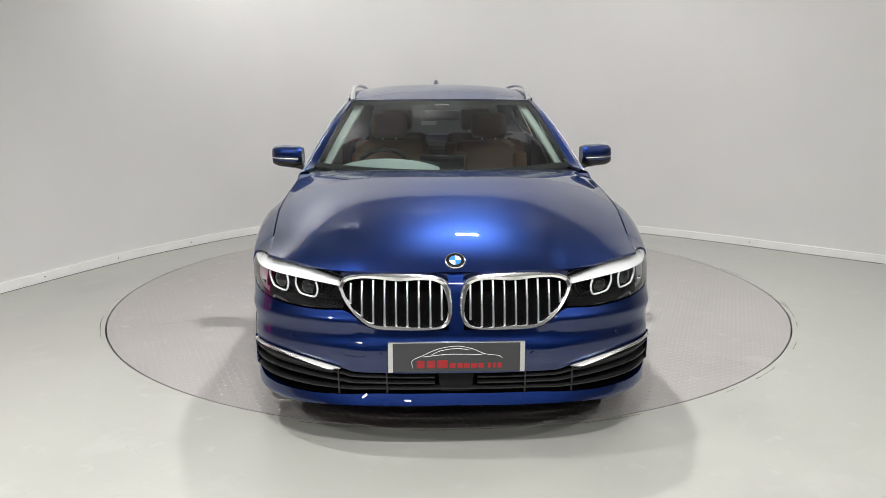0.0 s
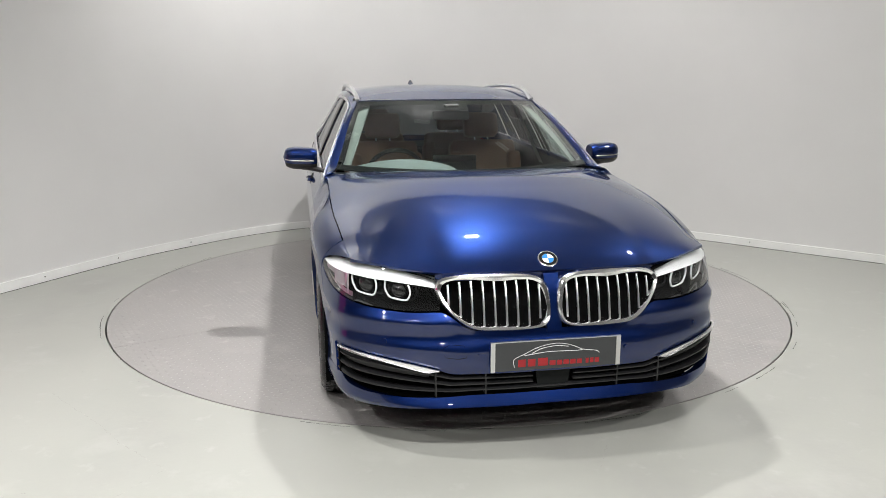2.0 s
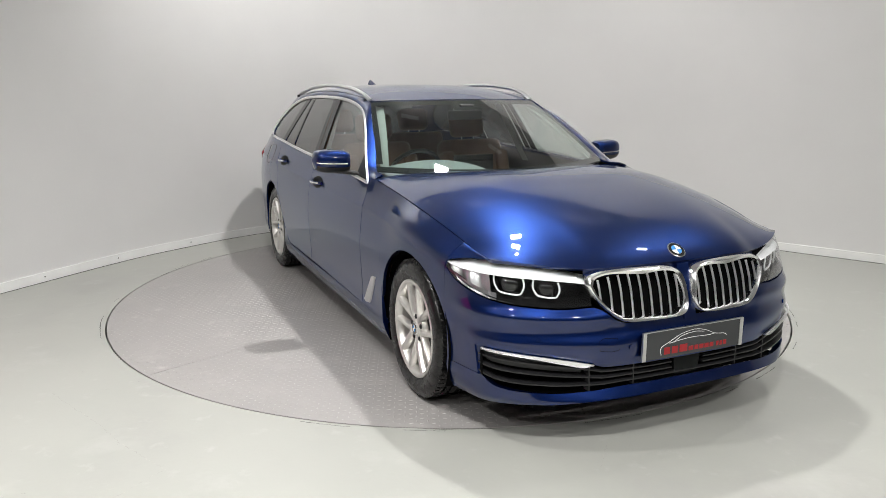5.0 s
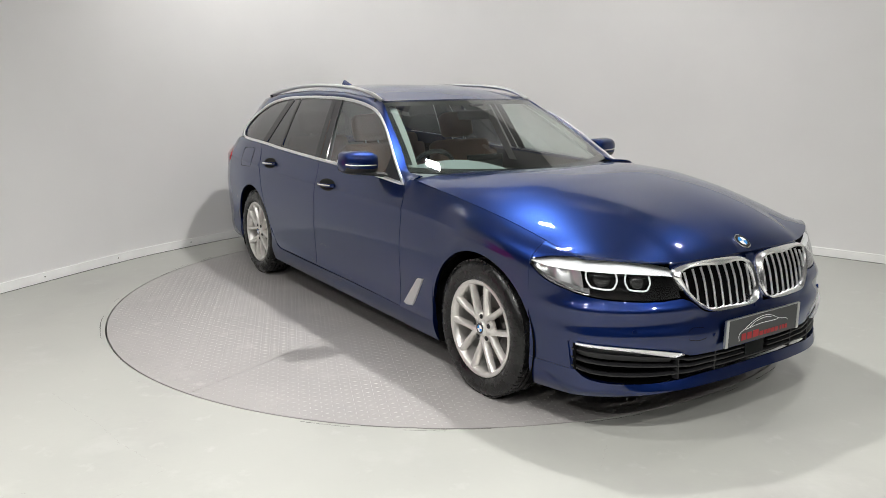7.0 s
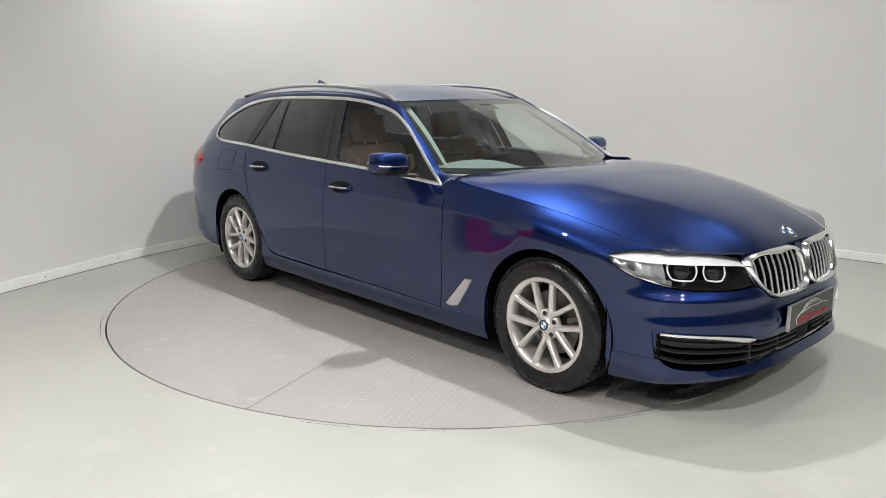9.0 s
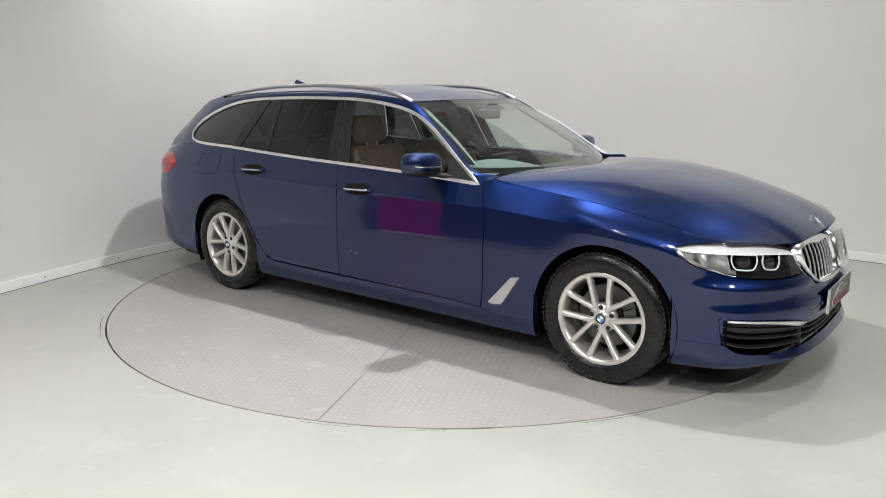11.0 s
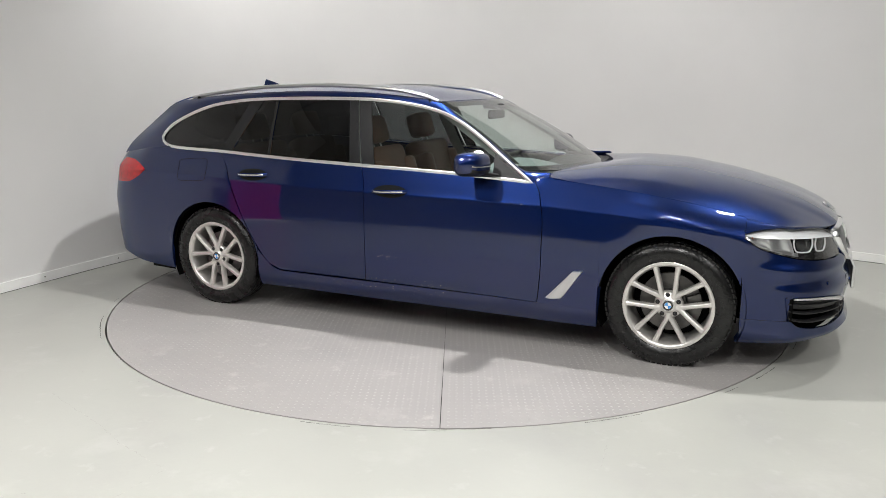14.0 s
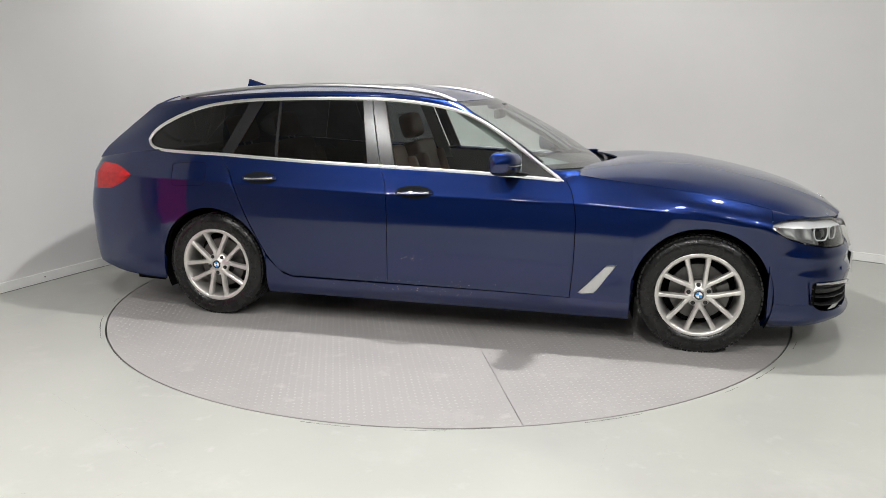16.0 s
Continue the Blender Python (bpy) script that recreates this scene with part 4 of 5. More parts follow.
lamps = pair("headlamp", *gridr(lambda s, t: hl(s, t), span(0, 1, 30), span(0, 1, 12)), M_LENS, car, "clear headlamp lens with white light guides")
for o, fl in zip(lamps, (False, True)):
    o.visible_shadow = False
    V, F = gridr(lambda s, t: hl(s, t, 0.085 * min(1, 14 * t, 30 * (1 - t), 25 * s + 0.1, 14 * (1 - s) + 0.1) + 0.004), span(0, 1, 30), span(0, 1, 14))
    make("lamp_housing", V, F, M_GLOSS, o, "dark lamp housing", flip=fl)
    V, F = gridr(lambda s, t: hl(s, lerp(0.64 + 0.10 * sm(1 - 2.2 * s), 0.985, t), 0.004 + 0.045 * t), span(0.01, 0.95, 26), span(0, 1, 5))
    make("light_guide", V, F, M_WHITE, o, "white daytime light brow", flip=fl)
    V, F = gridr(lambda s, t: hl(s, lerp(0.06, 0.62, t), 0.030 + 0.012 * math.sin(40 * s)), span(0.585, 0.94, 24), span(0, 1, 5))
    make("reflector", V, F, M_BRIGHT, o, "silver side reflector", flip=fl)
    V, F = gridr(lambda s, t: hl(s, lerp(0.45, 0.74, t), 0.028), span(0.86, 0.93, 5), span(0, 1, 3))
    make("indicator", V, F, M_AMBER, o, "amber indicator reflector", flip=fl)
    V, F = gridr(lambda s, t: hl(s, lerp(0.03, 0.16, t), 0.02), span(0.55, 0.86, 10), span(0, 1, 3))
    make("light_guide", V, F, M_SATIN, o, "bright lower lamp trim", flip=fl)
    for sc, rad, wide in ((0.47, 0.048, 1.25), (0.25, 0.041, 1.25)):
        c = Vector(hl(sc, 0.42, 0.035))
        a = (Vector(hl(sc + 0.05, 0.42, 0.035)) - c).normalized()
        b = Vector((0, 0, 1))
        nn = a.cross(b)
        if nn.x < 0:
            nn = -nn
        bow = spl([(-0.90, 0.85), (-1.05, 0.25), (-0.98, -0.30), (-0.66, -0.74), (0.50, -0.76), (0.86, -0.42), (1.05, 0.15), (1.0, 0.85)], 5)
        V, F = tube([c + a * q[0] * rad * wide + b * q[1] * rad + nn * 0.006 for q in bow], 0.0042, 0.004, 6, False, nn)
        make("ring_light", V, F, M_WHITE, o, "white bow-shaped ring light", flip=fl)
        V, F = [], []
        for k in range(6):
            rr_ = rad * 0.72 * math.cos(k / 5 * math.pi / 2)
            for j in range(16):
                t = 2 * math.pi * j / 16
                V.append(tuple(c + a * rr_ * wide * 0.9 * math.cos(t) + b * rr_ * math.sin(t) + nn * (0.02 * math.sin(k / 5 * math.pi / 2) - 0.008)))
        F = [(k * 16 + j, k * 16 + (j + 1) % 16, (k + 1) * 16 + (j + 1) % 16, (k + 1) * 16 + j) for k in range(5) for j in range(16)]
        make("projector", V, F, M_GLOSS, o, "dark glass projector lens", flip=fl)

# roundel on the bonnet
def roundel(c, n, up, r, parent):
    n = n.normalized()
    a = up.cross(n).normalized()
    b = n.cross(a)
    def ringpts(rad, h, k=32):
        return [tuple(c + a * rad * math.cos(2 * math.pi * i / k) + b * rad * math.sin(2 * math.pi * i / k) + n * h) for i in range(k)]
    V = ringpts(r, -0.004) + ringpts(r, 0.003) + ringpts(r * 0.9, 0.005)
    F = [(j * 32 + i, j * 32 + (i + 1) % 32, (j + 1) * 32 + (i + 1) % 32, (j + 1) * 32 + i) for j in range(2) for i in range(32)] + [tuple(range(64, 96))]
    o = make("roundel", V, F, M_CHROME, parent, "round badge with blue and white quarters", smooth=False)
    V = ringpts(r * 0.88, 0.0055) + ringpts(r * 0.6, 0.0055)
    make("badge_ring", V, [(i, (i + 1) % 32, 32 + (i + 1) % 32, 32 + i) for i in range(32)], M_GLOSS, o, "black badge ring", smooth=False)
    for q in range(4):
        V = [tuple(c + n * 0.0058)] + [tuple(c + n * 0.0058 + a * r * 0.57 * math.cos(t) + b * r * 0.57 * math.sin(t)) for t in span(q * math.pi / 2, (q + 1) * math.pi / 2, 9)]
        make("badge_quarter", V, [(0, i, i + 1) for i in range(1, 9)], M_BLUE if q % 2 else M_WENAMEL, o, smooth=False)
    return o


roundel(Vector((2.424, 0, zc_hood(2.424) + 0.005)), Vector((0.60, 0, 0.8)), Vector((-0.8, 0, 0.6)), 0.041, car)

# number plate
plate = make("plate", *boxvf(2.5570, 2.5660, -0.262, 0.262, 0.370, 0.488), M_PLATE, car, "dark show plate with grey ends", smooth=False)
for y in (-0.2655, 0.2475):
    make("plate_end", *boxvf(2.5575, 2.5680, y, y + 0.018, 0.368, 0.490), M_SATIN, plate, "silver plate end", smooth=False)
make("plate_edge", *boxvf(2.5575, 2.5680, -0.2475, 0.2475, 0.4865, 0.490), M_SATIN, plate, smooth=False)
for k, (y0, y1, h) in enumerate(((-0.155, -0.125, 0.030), (-0.115, -0.085, 0.030), (-0.075, -0.035, 0.032), (-0.027, -0.003, 0.019), (0.004, 0.024, 0.019), (0.030, 0.052, 0.019),
                                 (0.058, 0.080, 0.019), (0.086, 0.106, 0.019), (0.122, 0.134, 0.020), (0.141, 0.154, 0.020), (0.160, 0.177, 0.020))):
    make("plate_bar", *boxvf(2.5660, 2.5672, y0, y1, 0.384, 0.384 + h), M_PLATERED, plate, "red bar in place of writing", smooth=False)
for pts in (spl([(-0.17, 0.384), (-0.172, 0.415), (-0.13, 0.436), (-0.07, 0.462), (0.0, 0.473), (0.06, 0.462), (0.11, 0.441), (0.16, 0.434), (0.178, 0.424)], 5), spl([(-0.13, 0.430), (-0.03, 0.440), (0.08, 0.438), (0.11, 0.441)], 5), spl([(-0.10, 0.437), (-0.06, 0.455), (0.0, 0.463), (0.05, 0.457)], 5)):
    V, F = tube([(2.5665, p[0], p[1]) for p in pts], 0.0012, 0.0012, 5, False, Vector((1, 0, 0)))
    make("plate_outline", V, F, M_PLATEWHITE, plate, "thin white car outline")

# ---- side details ----
# air breather on the wing
br = [(1.223, 0.482), (1.168, 0.476), (1.010, 0.306), (1.040, 0.300), (1.098, 0.308), (1.115, 0.325)]
def brp(k, d):
    c = Vector((1.11, 0.39))
    return [Vector(SD(*(c + (Vector(p) - c) * k))) + Vector((0, d, 0)) for p in br]


a, b = brp(1.0, 0.0), brp(0.93, -0.008)
V = [tuple(p) for p in a + b]
pair("air_breather", V, [(i, (i + 1) % 6, 6 + (i + 1) % 6, 6 + i) for i in range(6)] + [tuple(range(6, 12))], M_SATIN, car, "satin silver air breather panel", smooth=False)
# fuel flap outline
fl_pts = resample([Vector((SD(x, z)[0], SD(x, z)[1] - 0.0005, z)) for x, z in spl([(-1.59, 0.95), (-1.585, 0.972), (-1.48, 0.985), (-1.39, 0.988), (-1.352, 0.972), (-1.346, 0.88), (-1.36, 0.848), (-1.46, 0.842), (-1.565, 0.838), (-1.585, 0.86), (-1.59, 0.95)], 4)], 60)[:-1]
make("fuel_flap", *tube(fl_pts, 0.0014, 0.0014, 5, True, Vector((0, 1, 0))), M_VOID, car, "fuel flap shut line")
# door handles, each over a flat dark patch for the shade of its recess
for door, (cx, cz, tl) in ((fd, (0.040, 0.847, 0.02)), (rd, (-0.962, 0.902, 0.03))):
    for o, fl in zip(door, (False, True)):
        pts = [(cx + s * 0.112, SD(cx + s * 0.112, cz)[1] - 0.004 - 0.026 * (1 - s ** 4), cz + 0.004 * s) for s in span(-1, 1, 14)]
        V, F = tube(pts, 0.0115, 0.008, 8, False, Vector((0, 0, 1)))
        h = make("door_handle", V, F, M_PAINT, o, "blue door handle with chrome strip", flip=fl)
        V, F = tube([(p[0], p[1] - 0.006, p[2] + 0.001) for p in pts[1:-1]], 0.005, 0.0045, 6)
        make("handle_strip", V, F, M_CHROME, h, "chrome handle strip", flip=fl)
        def recess_patch(s, t):
            x, z = cx + s * t * 0.0 + math.cos(s) * t * 0.112, cz + math.sin(s) * t * 0.037
            return (x, SD(x, z)[1] - 0.0015 + 0.0 * t, z)
        V, F = grid(recess_patch, span(0, 2 * math.pi, 25), span(0.02, 1, 5))
        make("recess_shade", V, F, M_BAND, o, "flat dark patch as shade of the handle recess", flip=fl)
# tail lamps
def tl(s, t):
    x = lerp(-1.915, -2.26, s)
    zt = tab(x, (-2.3, 0.962), (-2.12, 0.957), (-1.985, 0.928), (-1.915, 0.896))
    zb = tab(x, (-2.3, 0.79), (-2.12, 0.798), (-1.99, 0.842), (-1.915, 0.888))
    p = Vector(PL(u_of_x(x), lerp(zb, zt, t)))
    return p + Vector((-0.1, -1, 0)) * 0.012 * math.sin(math.pi * min(max(t, 0.05), 0.95))


pair("tail_lamp", *gridr(tl, span(0, 1, 18), span(0, 1, 8), 0.01), M_RED, car, "red wrap-round tail lamp")
# door mirrors
def mirror(s, t):
    # s round, t along from the stalk out
    w = tab(t, (0, 0.80), (0.15, 0.97), (0.6, 1.0), (0.88, 0.86), (0.96, 0.62), (1, 0.05))
    y = lerp(0.868, 1.068, t)
    cx, cz = 0.585 - 0.03 * t, 1.035 + 0.006 * t
    c, sn = math.cos(s), math.sin(s)
    dx = 0.095 * w * (abs(c) ** 0.6) * (1 if c > 0 else -0.55)
    dz = (0.062 if sn > 0 else 0.068) * w * (abs(sn) ** 0.75) * (1 if sn > 0 else -1)
    return (cx + dx, -y, cz + dz)


for fl in (False, True):
    V, F = grid(mirror, span(0, 2 * math.pi, 29), span(0, 1, 16))
    V2 = [mirror(s, 0) for s in span(0, 2 * math.pi * 27 / 28, 28)]
    V, F = join((V, F), (V2, [tuple(range(28))]))
    mo = make("door_mirror", V, F, M_PAINT, car, "blue door mirror with black foot", flip=fl, sharp=50)
    V, F = grid(lambda s, t: Vector(mirror(s, t)) + Vector((0.002 if math.cos(s) > 0 else 0, 0, -0.003)), span(-math.pi * 0.92, -math.pi * 0.12, 14), span(0.0, 0.93, 10))
    make("mirror_base", V, F, M_BLACK, mo, "black underside of the mirror", flip=fl)
    V, F = tube([(0.69, -0.80, 0.955), (0.665, -0.85, 0.967), (0.63, -0.90, 0.975), (0.60, -0.95, 0.978)], 0.014, 0.03, 8)
    make("mirror_foot", V, F, M_BLACK, mo, "black mirror foot", flip=fl)
    V, F = tube([Vector(mirror(-0.12, t)) + Vector((0.002, 0, 0)) for t in span(0.1, 0.94, 12)], 0.0035, 0.003, 5)
    make("mirror_indicator", V, F, M_SATIN, mo, "thin indicator strip", flip=fl)

# ---- inner shell, arches, floor pan ----
def shell(x0, x1, zb, zt, d=0.03):
    return grid(lambda x, t: (x, SD(x, lerp(zb(x), zt(x), t))[1] + d, lerp(zb(x), zt(x), t)), span(x0, x1, 70), span(0, 1, 8))


inner_bot = lambda x: max(0.19, arch(x, HUBF, 0.19), arch(x, HUBR, 0.19))
# black sheet inside the skin stands in for shade in the panel gaps
pair("inner_gap_shade", *shell(-1.95, 1.95, inner_bot, lambda x: max(min(belt(x), 0.96) - 0.012, inner_bot(x) + 0.01), 0.032), M_VOID, car, "dark inner body panel")
for hub in (HUBF, HUBR):
    V, F = grid(lambda a_, y: (hub + (RA + 0.012) * math.cos(a_), -y, HZ + (RA + 0.012) * math.sin(a_)), span(-0.45, math.pi + 0.45, 30), [0.42, 0.6, 0.75, 0.885])
    V2, F2 = fan([(hub + (RA + 0.012) * math.cos(a_), -0.42, max(0.17, HZ + (RA + 0.012) * math.sin(a_))) for a_ in span(-0.45, math.pi + 0.45, 30)])
    pair("arch_liner", *join((V, F), (V2, F2)), M_VOID, car, "black wheel arch liner")
make("floor_pan", *join(boxvf(-0.92, 1.28, -0.84, 0.84, 0.17, 0.22), boxvf(-2.25, 2.3, -0.40, 0.40, 0.19, 0.24), boxvf(2.03, 2.35, -0.70, 0.70, 0.175, 0.2), boxvf(-2.2, -1.68, -0.7, 0.7, 0.22, 0.26)), M_VOID, car, "dark underbody", smooth=False)
for bx in ((0.98, 1.02, -0.74, 0.74, 0.2, 0.93), (1.95, 2.0, -0.7, 0.7, 0.22, 0.74), (-2.05, -2.0, -0.7, 0.7, 0.24, 0.9)):
    make("bulkhead", *boxvf(*bx), M_VOID, car, smooth=False)

# ---- cabin ----
def cushion(x0, x1, y0, y1, z0, z1, b=0.05):
    bm = bmesh.new()
    box(bm, x0, x1, y0, y1, z0, z1)
    bmesh.ops.bevel(bm, geom=list(bm.edges), offset=b, segments=3, affect="EDGES", profile=0.6)
    me = bpy.data.meshes.new("tmp")
    bm.to_mesh(me)
    bm.free()
    V, F = [tuple(v.co) for v in me.vertices], [tuple(p.vertices) for p in me.polygons]
    bpy.data.meshes.remove(me)
    return V, F


def tilt(vf, px, pz, deg):
    c, s = math.cos(radians(deg)), math.sin(radians(deg))
    return [(px + (v[0] - px) * c + (v[2] - pz) * s, v[1], pz - (v[0] - px) * s + (v[2] - pz) * c) for v in vf[0]], vf[1]


for sgn in (-1, 1):
    for rear in (0, 1):
        yc = sgn * (0.37 if not rear else 0.34)
        xb = -0.11 if not rear else -1.12
        zs = 0.52 if not rear else 0.54
        st = make("seat", *cushion(xb, xb + 0.52, yc - 0.26, yc + 0.26, 0.24, zs, 0.06), M_LEATHER, car, "tan leather seat", sharp=60)
        V, F = tilt(join(cushion(xb - 0.13, xb + 0.03, yc - 0.25, yc + 0.25, zs - 0.1, 1.10, 0.06), cushion(xb - 0.10, xb + 0.075, yc - 0.27, yc - 0.17, zs, 1.0, 0.04), cushion(xb - 0.10, xb + 0.075, yc + 0.17, yc + 0.27, zs, 1.0, 0.04)), xb, zs, -17)
        make("backrest", V, F, M_LEATHER, st, sharp=60)
        V, F = tilt(cushion(xb - 0.11, xb + 0.01, yc - 0.13, yc + 0.13, 1.125, 1.31, 0.05), xb, zs, -17)
        make("headrest", V, F, M_LEATHER, st, sharp=60)
        for dy in (-0.05, 0.05):
            V, F = tilt(tube([(xb - 0.05, yc + dy, 1.05), (xb - 0.05, yc + dy, 1.16)], 0.006, 0.006, 6, False, Vector((1, 0, 0))), xb, zs, -17)
            make("headrest_post", V, F, M_SATIN, st)
# dashboard
V, F = grid(lambda s, t: (lerp(1.0 - 0.16 * s * s, 0.50 - 0.03 * s * s, t), 0.80 * s, 0.945 + 0.012 * math.sin(math.pi * t) - 0.10 * t ** 4), span(-1, 1, 20), span(0, 1, 12), 0.02)
dash = make("dashboard", V, F, M_DASH, car, "dark dashboard top")
make("dash_front", *cushion(0.50, 0.62, -0.76, 0.76, 0.55, 0.86, 0.03), M_DASH, dash)
V, F = grid(lambda s, t: (lerp(0.86, 0.54, t), -0.35 + 0.33 * s, 0.955 + 0.065 * (1 - s * s) ** 0.8 * math.sin(math.pi * (0.12 + 0.6 * t))), span(-1, 1, 14), span(0, 1, 8))
make("instrument_hood", V, F, M_GREYPOD, dash, "pale grey instrument hood")
make("screen", *cushion(0.50, 0.52, -0.14, 0.14, 0.93, 1.03, 0.008), M_GLOSS, dash, "black centre display")
make("dash_strip", *boxvf(0.492, 0.50, -0.10, 0.70, 0.80, 0.815), M_SATIN, dash, smooth=False)
# steering wheel
loop = []
cw, tw = Vector((0.42, -0.37, 0.895)), radians(24)
for i in range(36):
    t = 2 * math.pi * i / 36
    loop.append(cw + Vector((-math.sin(tw) * -math.cos(t) * 0.185 * -1 * -1, math.sin(t) * 0.185, math.cos(tw) * math.cos(t) * 0.185)))
sw = make("steering_wheel", *tube(loop, 0.015, 0.015, 8, True, Vector((1, 0, 0.4))), M_GLOSS, car, "black steering wheel")
V, F = join(cushion(0.405, 0.455, -0.44, -0.30, 0.835, 0.945, 0.02), cushion(0.42, 0.44, -0.545, -0.195, 0.88, 0.91, 0.008), cushion(0.42, 0.44, -0.385, -0.355, 0.725, 0.855, 0.008))
make("wheel_hub", V, F, M_DASH, sw, sharp=60)
# rear-view mirror with sensor housing
V, F = join(cushion(0.36, 0.40, -0.12, 0.12, 1.245, 1.305, 0.015), cushion(0.30, 0.42, -0.05, 0.05, 1.31, 1.345, 0.012))
make("rear_view_mirror", V, F, M_DASH, car, "dark rear-view mirror and sensor housing", sharp=60)
for y in (-0.075, 0.045):
    c_ = Vector(scr(y / 0.6, 0.885)) + Vector((-0.012, 0, -0.014))
    make("sensor_window", [tuple(c_ + Vector((0.018, -0.03, -0.013))), tuple(c_ + Vector((0.018, 0.03, -0.013))), tuple(c_ + Vector((-0.02, 0.012, 0.013))), tuple(c_ + Vector((-0.02, -0.012, 0.013)))], [(0, 1, 2, 3)], M_GREYPOD, car, "small pale sensor window", smooth=False)
# lining and cargo cover
V, F = grid(lambda s, t: (lerp(0.24, -1.85, t), 0.56 * s, zc_roof(lerp(0.24, -1.85, t)) - 0.035 - 0.03 * s * s), span(-1, 1, 10), span(0, 1, 14))
make("headlining", V, F, M_LINING, car, "pale cloth headlining")
pair("pillar_lining", *grid(lambda t, s: (lerp(0.78, 0.20, t) - 0.05 * s, -lerp(0.735, 0.568, t) + 0.0, lerp(1.0, 1.355, t) - 0.012), span(0, 1, 8), [0, 1]), M_LINING, car, "pale windscreen pillar lining")
pair("pillar_lining", *grid(lambda t, s: (lerp(-0.15, -0.30, t) - 0.09 * s, -lerp(0.80, 0.60, t), lerp(0.9, 1.38, t)), span(0, 1, 6), [0, 1]), M_LINING, car, "pale door pillar lining")
pair("door_card", *grid(lambda x, t: (x, SD(x, 0.5)[1] + 0.10 + 0.02 * t, lerp(0.3, belt(x) - 0.02, t)), span(-1.15, 0.9, 16), span(0, 1, 5)), M_DASH, car, "dark inner door panel")
make("cargo_cover", *boxvf(-2.0, -1.3, -0.6, 0.6, 0.92, 0.95), M_DASH, car, "dark load cover", smooth=False)

# ---- wheels ----
def wheel(hub, side):
    w = new("wheel")
    w.parent = car
    tagged(w, "silver ten-spoke alloy wheel with black tyre")
    w.matrix_basis = pose(hub, -0.79 * side, HZ, 0, -5 if hub > 0 else 37, 0 if side > 0 else 180)
    R = 0.333
    tp = [(0.228, 0.10), (0.232, -0.098), (0.242, -0.108), (0.262, -0.115), (0.285, -0.117), (0.306, -0.112), (0.320, -0.102), (0.327, -0.092), (0.330, -0.080)]
    for y in (-0.055, -0.02, 0.02, 0.055):
        tp += [(R, y - 0.006), (R - 0.008, y - 0.004), (R - 0.008, y + 0.004), (R, y + 0.006)]
    tp += [(0.330, 0.080), (0.320, 0.102), (0.285, 0.117), (0.242, 0.108), (0.228, 0.10)]
    make("tyre", *lathe(tp, 72), M_TYRE, w, "black road tyre", sharp=35)
    # tread edge blocks
    parts_ = []
    for i in range(72):
        t = 2 * math.pi * i / 72
        V, F = boxvf(-0.0105, 0.0105, -0.096, -0.066, 0.318, 0.3322)
        V = [(v[0] * math.cos(t) + v[2] * math.sin(t), v[1], -v[0] * math.sin(t) + v[2] * math.cos(t)) for v in V]
        parts_.append((V, F))
    make("tread", *join(*parts_), M_TYRE, w, smooth=False)
    rp = [(0.205, 0.09), (0.205, -0.075), (0.212, -0.098), (0.2185, -0.106), (0.2305, -0.109), (0.2355, -0.106), (0.236, -0.098), (0.230, -0.09), (0.228, 0.09), (0.205, 0.09)]
    make("rim", *lathe(rp, 64), M_ALLOY, w, sharp=50)
    for i in range(5):
        for sg in (-1, 1):
            a1 = 2 * math.pi * i / 5
            secs = []
            for r_, half, yf, dep, off in ((0.040, 0.018, -0.090, 0.034, 36), (0.060, 0.0145, -0.093, 0.034, 32), (0.085, 0.0125, -0.096, 0.034, 25.5), (0.12, 0.0118, -0.100, 0.034, 20), (0.17, 0.012, -0.103, 0.032, 17), (0.205, 0.0135, -0.1045, 0.03, 15.8), (0.219, 0.017, -0.104, 0.026, 15.5)):
                a_ = a1 + sg * radians(off)
                d, n_ = Vector((math.sin(a_), 0, math.cos(a_))), Vector((math.cos(a_), 0, -math.sin(a_)))
                c = d * r_
                secs.append([c + n_ * half * 1.15 + Vector((0, yf + dep, 0)), c + n_ * half + Vector((0, yf + 0.006, 0)), c + n_ * half * 0.55 + Vector((0, yf, 0)),
                             c - n_ * half * 0.55 + Vector((0, yf, 0)), c - n_ * half + Vector((0, yf + 0.006, 0)), c - n_ * half * 1.15 + Vector((0, yf + dep, 0))])
            V = [tuple(p) for s_ in secs for p in s_]
            F = [(k * 6 + j, (k + 1) * 6 + j, (k + 1) * 6 + (j + 1) % 6, k * 6 + (j + 1) % 6) for k in range(len(secs) - 1) for j in range(6)]
            F = [tuple(reversed(f)) for f in F]
            make("spoke", V, F, M_ALLOY, w, sharp=50)
    make("wheel_centre", *lathe([(0.001, -0.094), (0.033, -0.094), (0.036, -0.090), (0.060, -0.086), (0.072, -0.078), (0.075, -0.055), (0.001, -0.05)], 40), M_ALLOY, w, sharp=50)
    for i in range(5):
        t = 2 * math.pi * (i + 0.0) / 5
        V, F = lathe([(0.001, -0.0925), (0.006, -0.0925), (0.0075, -0.0915), (0.0078, -0.089), (0.0118, -0.0890), (0.0124, -0.086)], 14)
        V = [(v[0] + 0.056 * math.sin(t), v[1], v[2] + 0.056 * math.cos(t)) for v in V]
        make("wheel_bolt", V, F, M_BLACK, w, "dark steel wheel bolt", sharp=40)
    rn = roundel(Vector((0, -0.0945, 0)), Vector((0, -1, 0)), Vector((0, 0, 1)), 0.030, w)
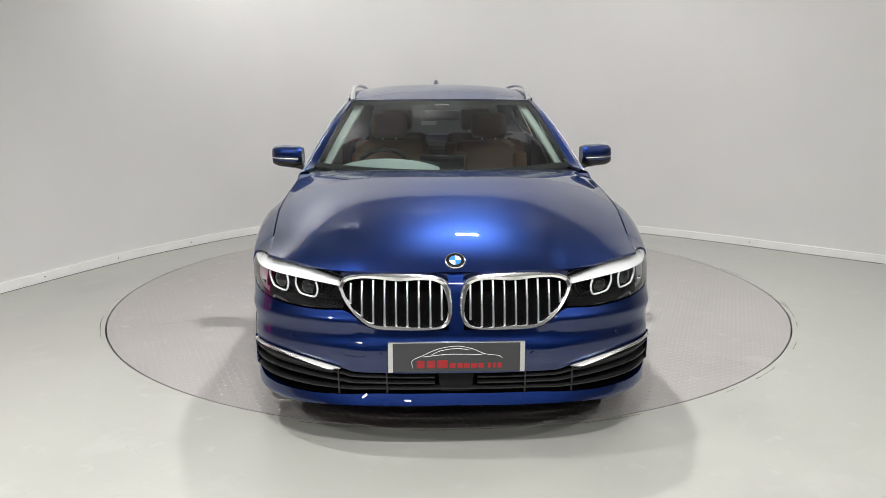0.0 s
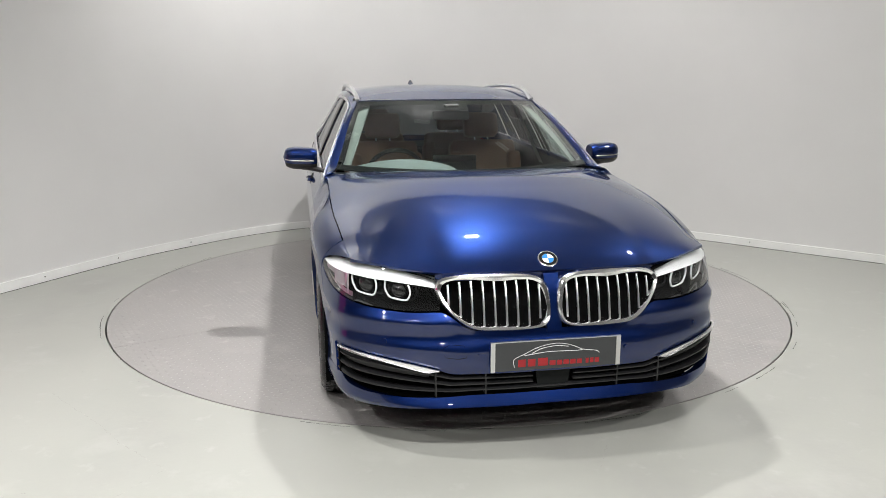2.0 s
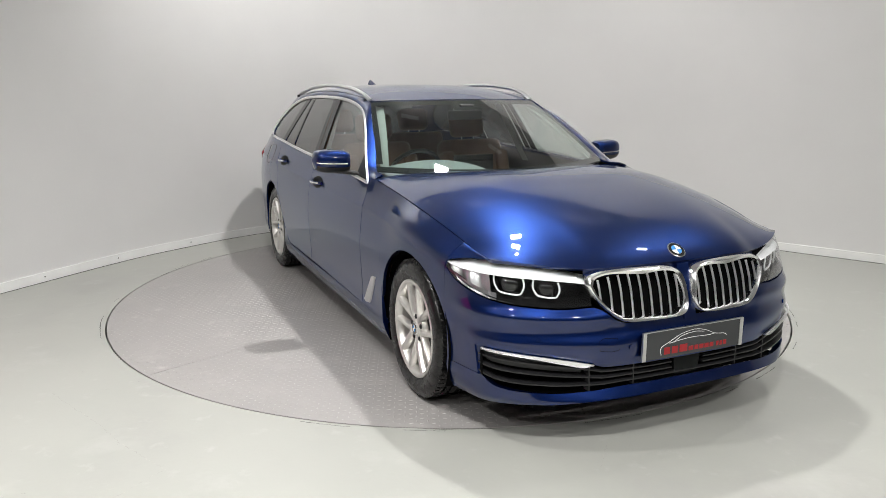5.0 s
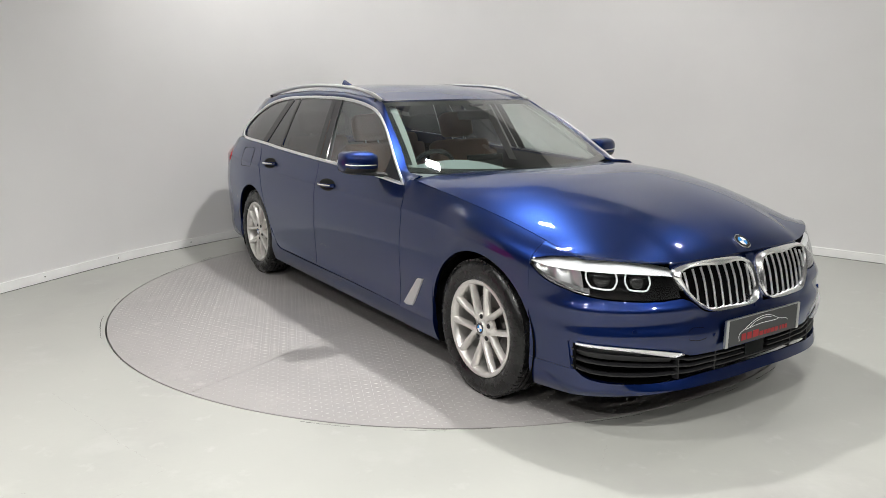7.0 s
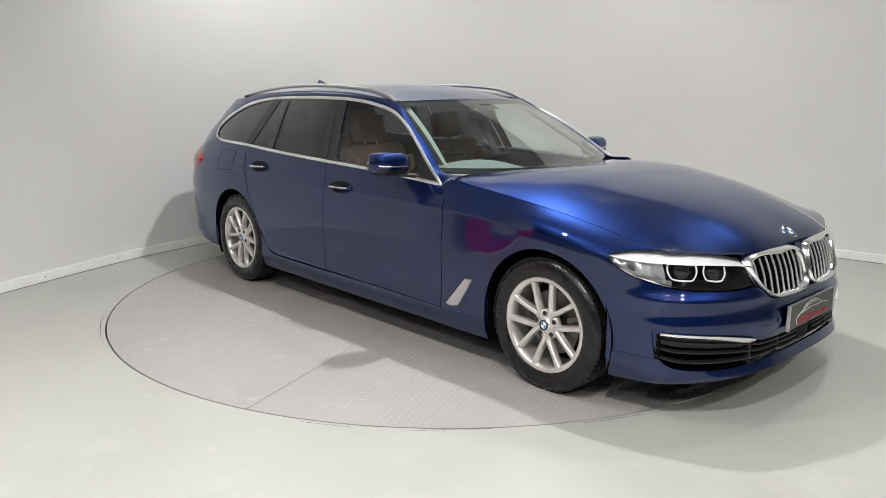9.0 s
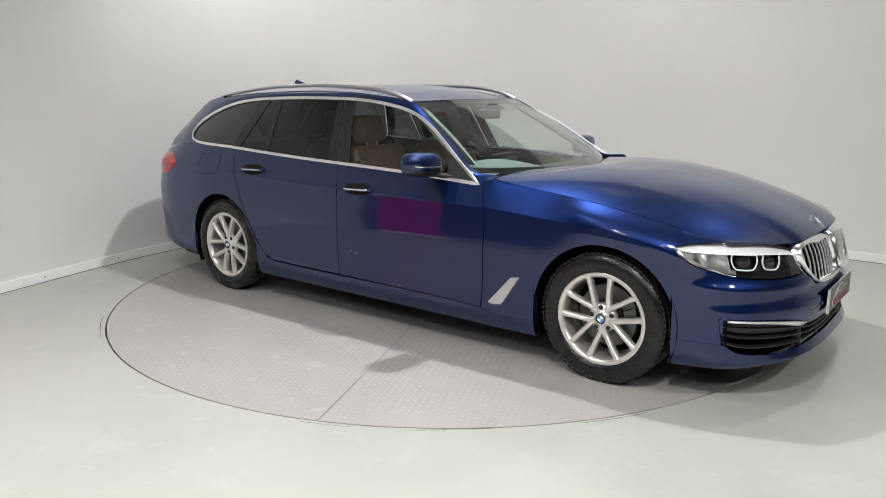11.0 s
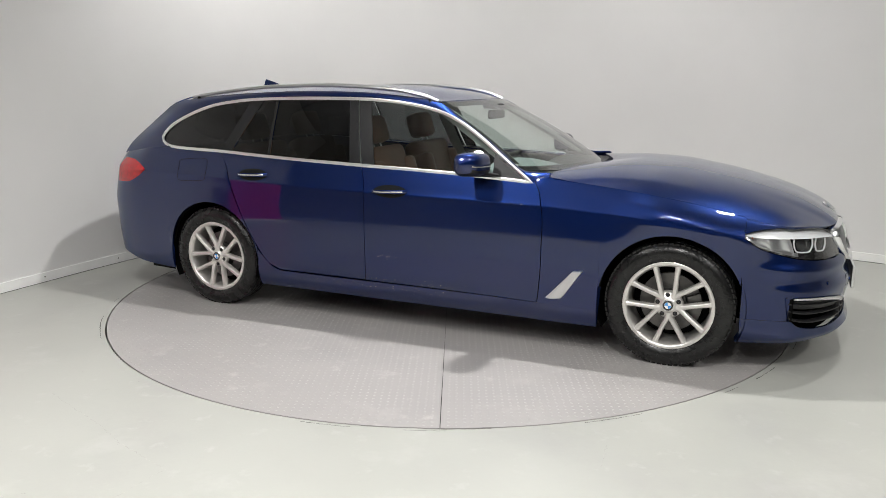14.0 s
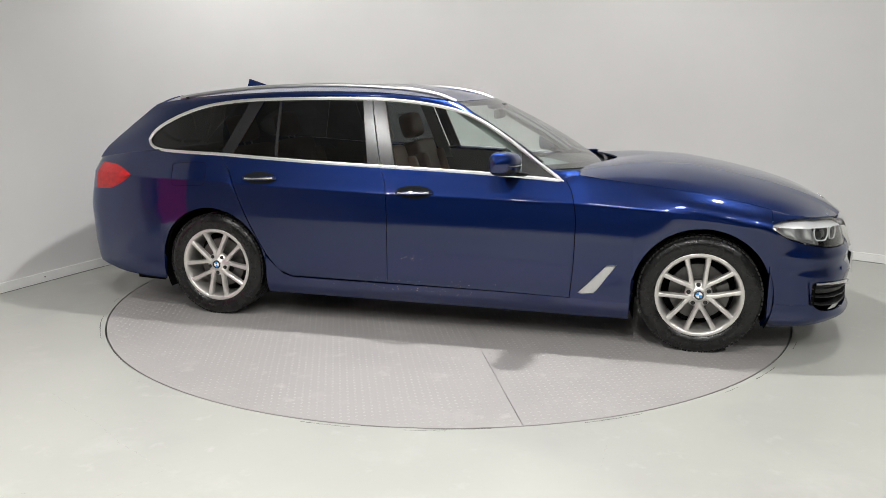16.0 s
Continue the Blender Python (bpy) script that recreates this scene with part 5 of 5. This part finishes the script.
    make("brake_disc", *lathe([(0.001, -0.03), (0.085, -0.03), (0.087, -0.012), (0.158, -0.012), (0.158, 0.012), (0.001, 0.012)], 48), M_DISCB, w, "grey brake disc", sharp=40)
    t0 = radians(100 if hub > 0 else 70)
    V, F = grid(lambda a_, r_: (r_ * math.sin(a_), -0.042, r_ * math.cos(a_)), span(t0 - 0.5, t0 + 0.5, 10), [0.10, 0.13, 0.165], 0.05)
    make("brake_caliper", V, F, M_DISCB, w, sharp=40)
    make("wheel_back", *lathe([(0.001, 0.05), (0.20, 0.05)], 32), M_VOID, w)
    return w


for hub in (HUBF, HUBR):
    for side in (1, -1):
        wheel(hub, side)

# ---- turntable ----
M_DISC = worn("turntable_metal", (0.345, 0.33, 0.32), (0.30, 0.29, 0.285), (0.22, 0.21, 0.2), 0.42, 1.6, 0.1, 0.6, spots=(0.52, 0.50, 0.48))
M_STUD = mat("worn_stud_metal", (0.41, 0.395, 0.385), 0.38, 0.2, var=0.12, scale=5.0)
tt = new("turntable")
tagged(tt, "grey steel tread plate turntable set flush in the floor", "turntable")
A0 = radians(22.7)
def sector(a0, a1, n=64):
    V, F = [(0, 0, 0)], []
    pts = [(RT * math.cos(t), RT * math.sin(t)) for t in span(a0 + 0.0008, a1 - 0.0008, n)]
    g = 0.0006
    mid = (a0 + a1) / 2
    off = (g * math.cos(mid), g * math.sin(mid))
    top = [(off[0], off[1], 0.0)] + [(p[0], p[1], 0.0) for p in pts]
    bot = [(p[0], p[1], -0.012) for p in top]
    m = len(top)
    V = top + bot
    F = [tuple(range(m)), tuple(reversed(range(m, 2 * m)))] + [(i, m + i, m + (i + 1) % m, (i + 1) % m) for i in range(m)]
    return V, F


for a0, a1 in ((A0, A0 + math.pi), (A0 + math.pi, A0 + math.pi * 1.62), (A0 + math.pi * 1.62, A0 + math.pi * 2)):
    make("deck_plate", *sector(a0, a1), M_DISC, tt, smooth=False)
make("deck_base", *lathe([(0.001, 0), (RT - 0.002, 0)], 96), M_VOID, tt, "dark gap under the plates").matrix_basis = pose(0, 0, -0.02, 90)
# raised studs of the tread plate
V, F = [], []
PITCH = 0.036
m = int(RT / PITCH) + 1
ca, sa = math.cos(A0), math.sin(A0)
for i in range(-m, m + 1):
    for j in range(-m, m + 1):
        x, y = i * PITCH, j * PITCH
        if math.hypot(x, y) > RT - 0.02 or abs(y) < 0.012:
            continue
        dx, dy = (0.7071, 0.7071) if (i + j) % 2 else (0.7071, -0.7071)
        b = len(V)
        for u, v, h in ((-0.0105, 0, 0), (0, 0.0048, 0), (0.0105, 0, 0), (0, -0.0048, 0), (-0.005, 0, 0.0017), (0.005, 0, 0.0017)):
            X, Y = x + u * dx - v * dy, y + u * dy + v * dx
            V.append((X * ca - Y * sa, X * sa + Y * ca, h + 0.0002))
        F += [(b, b + 4, b + 1), (b + 1, b + 4, b + 5), (b + 1, b + 5, b + 2), (b, b + 3, b + 4), (b + 3, b + 5, b + 4), (b + 3, b + 2, b + 5)]
studs = make("tread_studs", V, [tuple(reversed(f)) for f in F], M_STUD, tt, "rows of raised lozenge studs", smooth=False)
tagged(studs, kind="stuff")

# dried mud flecks along the sill and door bottoms
random.seed(11)
V, F = [], []
for k in range(110):
    c_ = random.choice((-0.28, -0.12, 0.12, 0.25, 0.36))
    x, z = random.gauss(c_, 0.09), random.choice((random.gauss(0.262, 0.016), random.gauss(0.305, 0.012)))
    if k % 9 == 0:
        x, z = random.gauss(0.02, 0.035), random.gauss(0.452, 0.009)
    elif not -0.7 < x < 0.8 or not 0.2 < z < 0.35:
        continue
    r_ = random.uniform(0.0008, 0.0026)
    b = len(V)
    for j in range(6):
        t = math.pi * j / 3
        q = SD(x + r_ * 1.8 * math.cos(t) * random.uniform(0.6, 1.2), z + r_ * math.sin(t) * random.uniform(0.6, 1.2))
        V.append((q[0], q[1] - 0.0012, q[2]))
    F.append(tuple(range(b, b + 6)))
M_MUD = mat("dried_mud", (0.20, 0.195, 0.19), 0.8, var=0.2, scale=60)
tagged(make("mud_flecks", V, F, M_MUD, car, "pale dried mud flecks on the sill", smooth=False), kind="stuff")


def motions():
    walk(tt, [(t, pose(0, 0, 0, 0, 0, a)) for t, a in TURN])
    rows = []
    for t, a in TURN:
        h = radians(a - 90)
        rows.append((t, pose(0.052 * math.sin(h), -0.052 * math.cos(h), 0, 0, 0, a - 90)))
    walk(car, rows)


motions()
